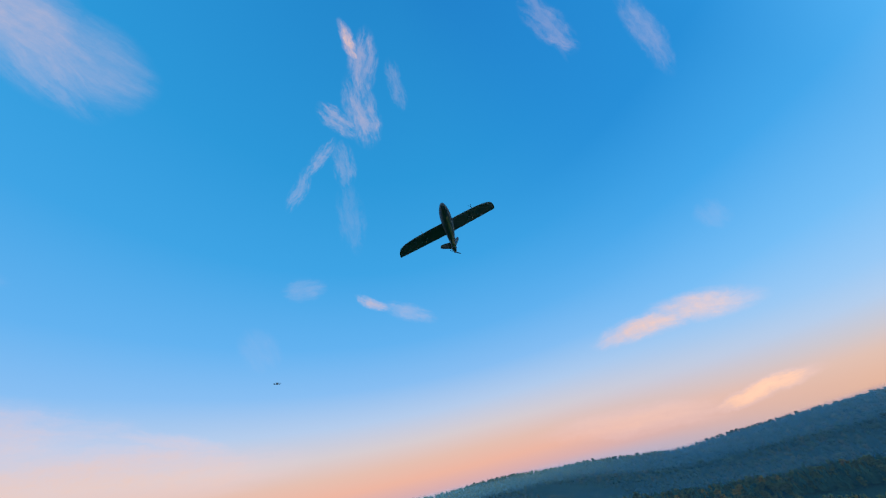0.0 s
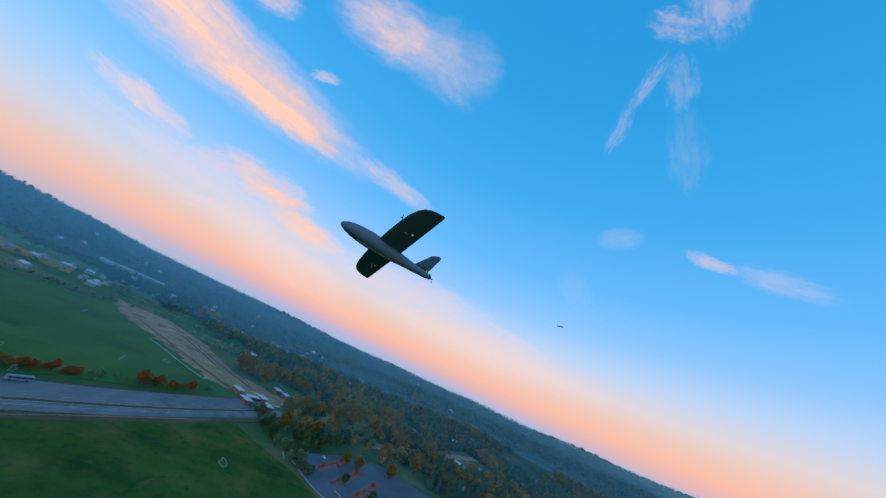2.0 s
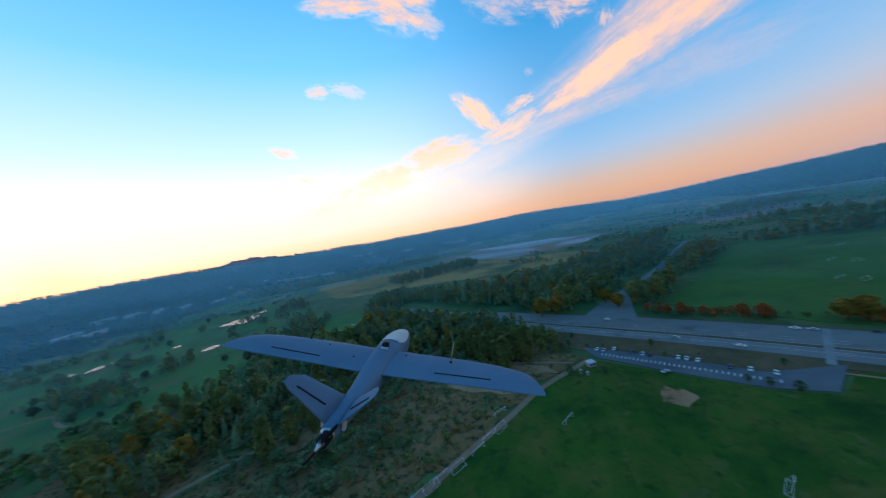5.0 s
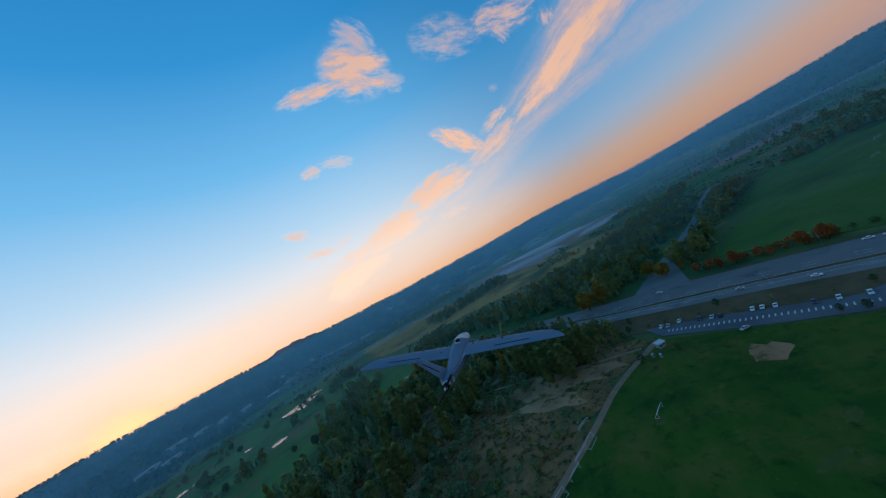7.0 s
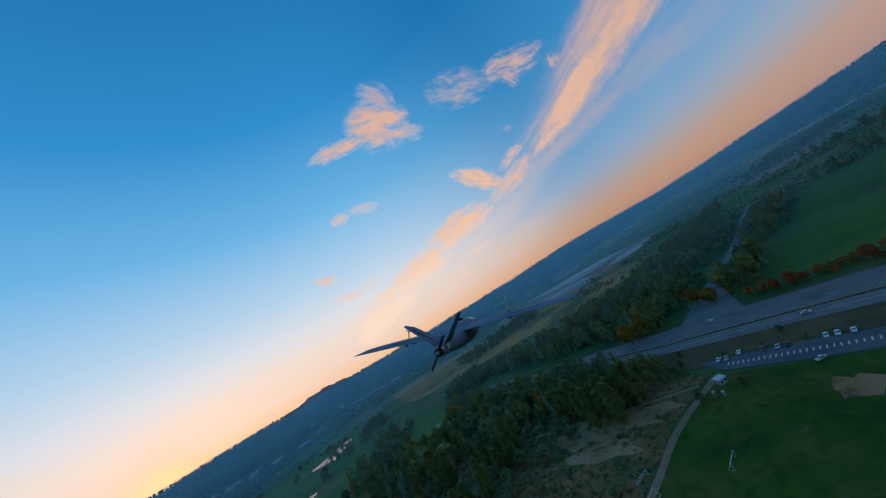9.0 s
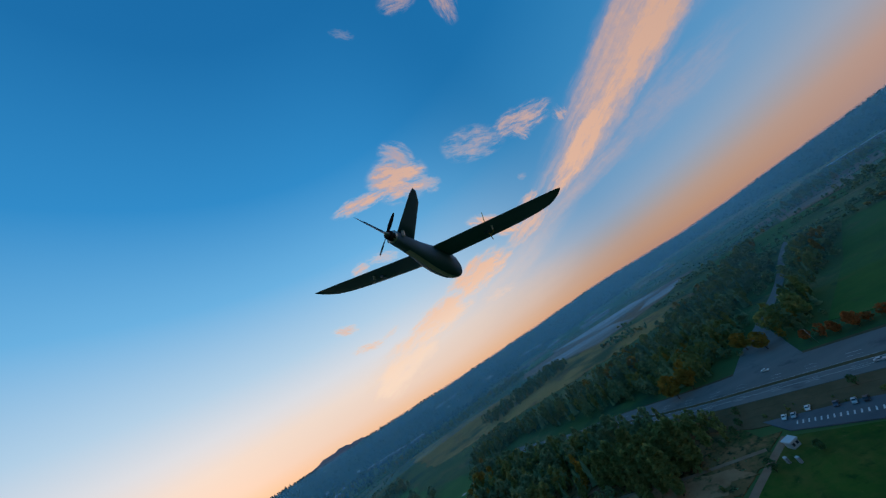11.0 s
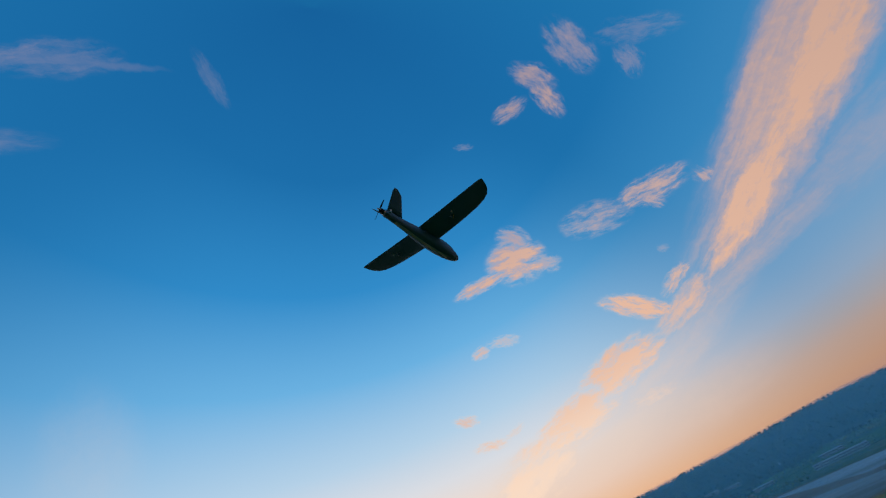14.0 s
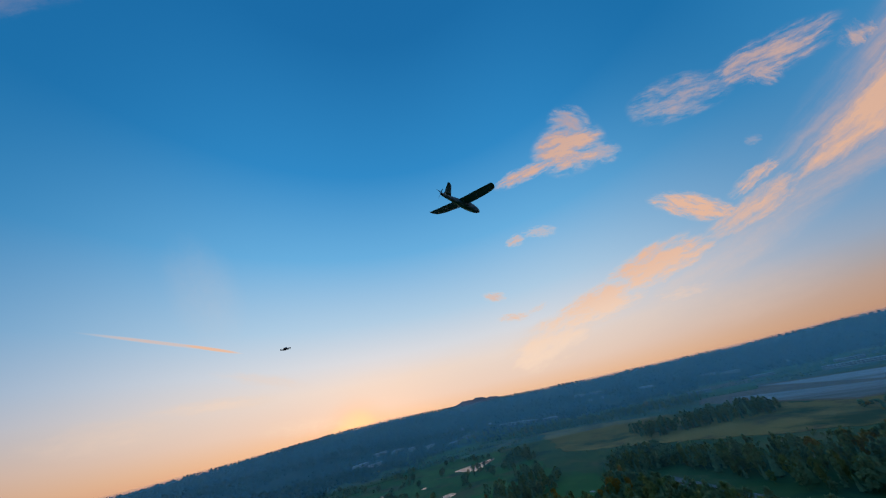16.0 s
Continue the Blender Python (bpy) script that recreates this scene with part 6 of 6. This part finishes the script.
goal = build_goal("white tubular football goal on the grass")
GOALS = [(0, -165, 60), (-72, -128, 55), (39, -171, 48), (38, -158, -120), (43, -150, 55), (47, -140, 55), (56, -129, -125), (62, -122, 55), (66, -117, -125), (71, -110, 55), (78, -99, 50),
         (-305, -10, 40), (-360, 31, 200), (-270, 44, 40), (-320, 86, 220), (-259, 59, 30), (-306, 102, 210), (-309, -445, 20), (-264, -374, 20), (-272, -363, 200), (-367, -515, 20), (-318, -431, 190), (-465, -438, 100), (-423, -368, 20),
         (-382, -301, 110), (-398, -267, 20), (-362, -213, 300), (-580, -430, 20), (-471, -422, 60), (-331, -175, 200), (-457, -168, 20), (-515, -147, 80), (-420, -336, 200), (-600, -300, 10)]
for i, (x, y, turn) in enumerate(GOALS):
    g_ = goal if i == 0 else copy_thing(goal, Matrix())
    g_.matrix_basis = at(x, y, turn, .04)


# ---- buildings ----
def build_house(name, w, d, h, roof_mat, wall_mat, label, pitch=.0, rows=1, gaps=6):
    """A building on its own base: walls, roof and window strips."""
    house = tagged(new(name), label, "building")
    wall = part("wall", box_bm(-w / 2, -d / 2, -3, w / 2, d / 2, h), wall_mat, house, smooth=False)
    if pitch:
        bm = bmesh.new()
        o = .5
        vs = [bm.verts.new(p) for p in ((-w / 2 - o, -d / 2 - o, h), (w / 2 + o, -d / 2 - o, h), (w / 2 + o, d / 2 + o, h), (-w / 2 - o, d / 2 + o, h), (-w / 2 - o, 0, h + pitch), (w / 2 + o, 0, h + pitch))]
        for f in ((0, 1, 5, 4), (2, 3, 4, 5), (1, 2, 5), (3, 0, 4), (0, 3, 2, 1)):
            bm.faces.new([vs[i] for i in f])
        part("roof", bm, roof_mat, house, smooth=False)
    else:
        part("roof", box_bm(-w / 2 - .4, -d / 2 - .4, h, w / 2 + .4, d / 2 + .4, h + .5), roof_mat, house, smooth=False)
    for s in (-1, 1):
        for r_ in range(rows):
            z = h * (r_ + .35) / rows
            for k in range(gaps):
                x = -w / 2 + w * (k + .5) / gaps
                part("window", box_bm(x - w / gaps * .3, s * d / 2 - .06, z, x + w / gaps * .3, s * d / 2 + .06, z + h / rows * .4), M_GLASS_DARK, wall, smooth=False)
    return house


def stand(ob, x, y, turn):
    ob.matrix_basis = at(x, y, turn, float(height(x * PLAN, y * PLAN)))


hut = build_house("hut", 4.2, 3.4, 2.6, M_ROOF_WHITE, M_WHITE_WALL, "small white hut at the end of the parking lot", .0, 1, 2)
stand(hut, -21, -226, 28)
for x, y in ((-13, -216), (-17, -213)):
    cab = tagged(new("portable_toilet"), "pale portable toilet cabin beside the path", "toilet cabin")
    pc = part("cabin", box_bm(-.6, -.6, 0, .6, .6, 2.2, .05), M_WHITE_WALL, cab, smooth=False)
    part("roof", box_bm(-.65, -.65, 2.2, .65, .65, 2.35, .04), M_ROOF_WHITE, cab, smooth=False)
    part("door", box_bm(-.4, .6, .1, .4, .64, 2.0), M_ROOF, pc, smooth=False)
    stand(cab, x, y, 20)
long_house = tagged(build_house("long_building", 70, 18, 9, M_ROOF_WHITE, M_WHITE_WALL, "long pale low building at the foot of the hill", 0, 2, 9), group="long pale buildings")
LONG = [(1594, -663, 118), (1552, -734, 120), (1515, -798, 128), (1461, -858, 130), (1468, -521, 118), (1400, -560, 118), (1373, -938, 110), (1420, -1060, 108), (1402, -1313, 20), (1300, -1364, 24), (1163, -1403, 20),
        (1347, -1349, 20), (1256, -1374, 18), (1180, -1412, 22), (1340, -1978, 30), (1263, -2050, 32), (146, -1660, -4), (66, -1655, -4), (715, -2351, 4), (600, -2340, 4), (522, -1537, 8), (-932, -1571, -40), (-1001, -1511, -42),
        (-1070, -1458, -44), (-1130, -1400, -50), (-1383, -727, -70), (-1415, -680, -72), (-1422, -620, -76), (133, -1906, 0), (-329, -2164, -8), (382, -1841, 8), (975, -2126, 20)]
for i, (x, y, turn) in enumerate(LONG):
    stand(long_house if i == 0 else copy_thing(long_house, Matrix()), x, y, turn)
shop = tagged(build_house("low_building", 15, 8, 4.5, M_ROOF_WHITE, material("brick_red_wall", (.26, .09, .07), (.38, .15, .11), .5), "low red building with a pale roof at the road corner", 0, 1, 6), group="corner buildings")
for i, (x, y, turn) in enumerate([(-512, -52, 40), (-500, -30, 128), (-517, -20, 40), (-480, -34, 40), (-488, -8, 36), (-604, -8, 30), (-590, 8, 30)]):
    stand(shop if i == 0 else copy_thing(shop, Matrix()), x, y, turn)
houses = [tagged(build_house("house", 13, 9, 5.5, m, M_WHITE_WALL, l, 3.2, 2, 3), group="houses on the slopes") for m, l in ((M_ROOF, "small pale house with a grey roof among trees"), (M_ROOF_WHITE, "small white house with a pale roof among trees"))]
for i, (x, y) in enumerate(HOMES):
    stand(houses[i] if i < 2 else copy_thing(houses[i % 2], Matrix()), x, y, spread.uniform(0, 180))

# ---- ponds and sand ----
patch("pond", [(752, -496), (700, -498), (652, -500), (690, -540), (722, -606), (752, -628), (748, -560), (756, -525)], .1, M_WATER, "still pond reflecting the bright sky", "pond", wobble=2)
for x, y, rx, ry in ((690, -374, 9, 8), (556, -348, 13, 14), (764, -300, 12, 22), (794, -273, 8, 7), (600, -200, 8, 6)):
    patch("pond", [(x + rx * math.cos(k * .7), y + ry * math.sin(k * .7)) for k in range(9)], .1, M_WATER, "small still pond on the golf course", "pond", wobble=1)
M_SAND = material("pale_sand", (.4, .37, .32), (.55, .52, .46), .3)
for x, y, rx, ry in ((292, -414, 6, 5), (300, -395, 4, 3)):
    patch("sand_bunker", [(x + rx * math.cos(k * .8), y + ry * math.sin(k * .8)) for k in range(8)], .12, M_SAND, "pale sand bunker on the golf course", "bunker", wobble=.6)
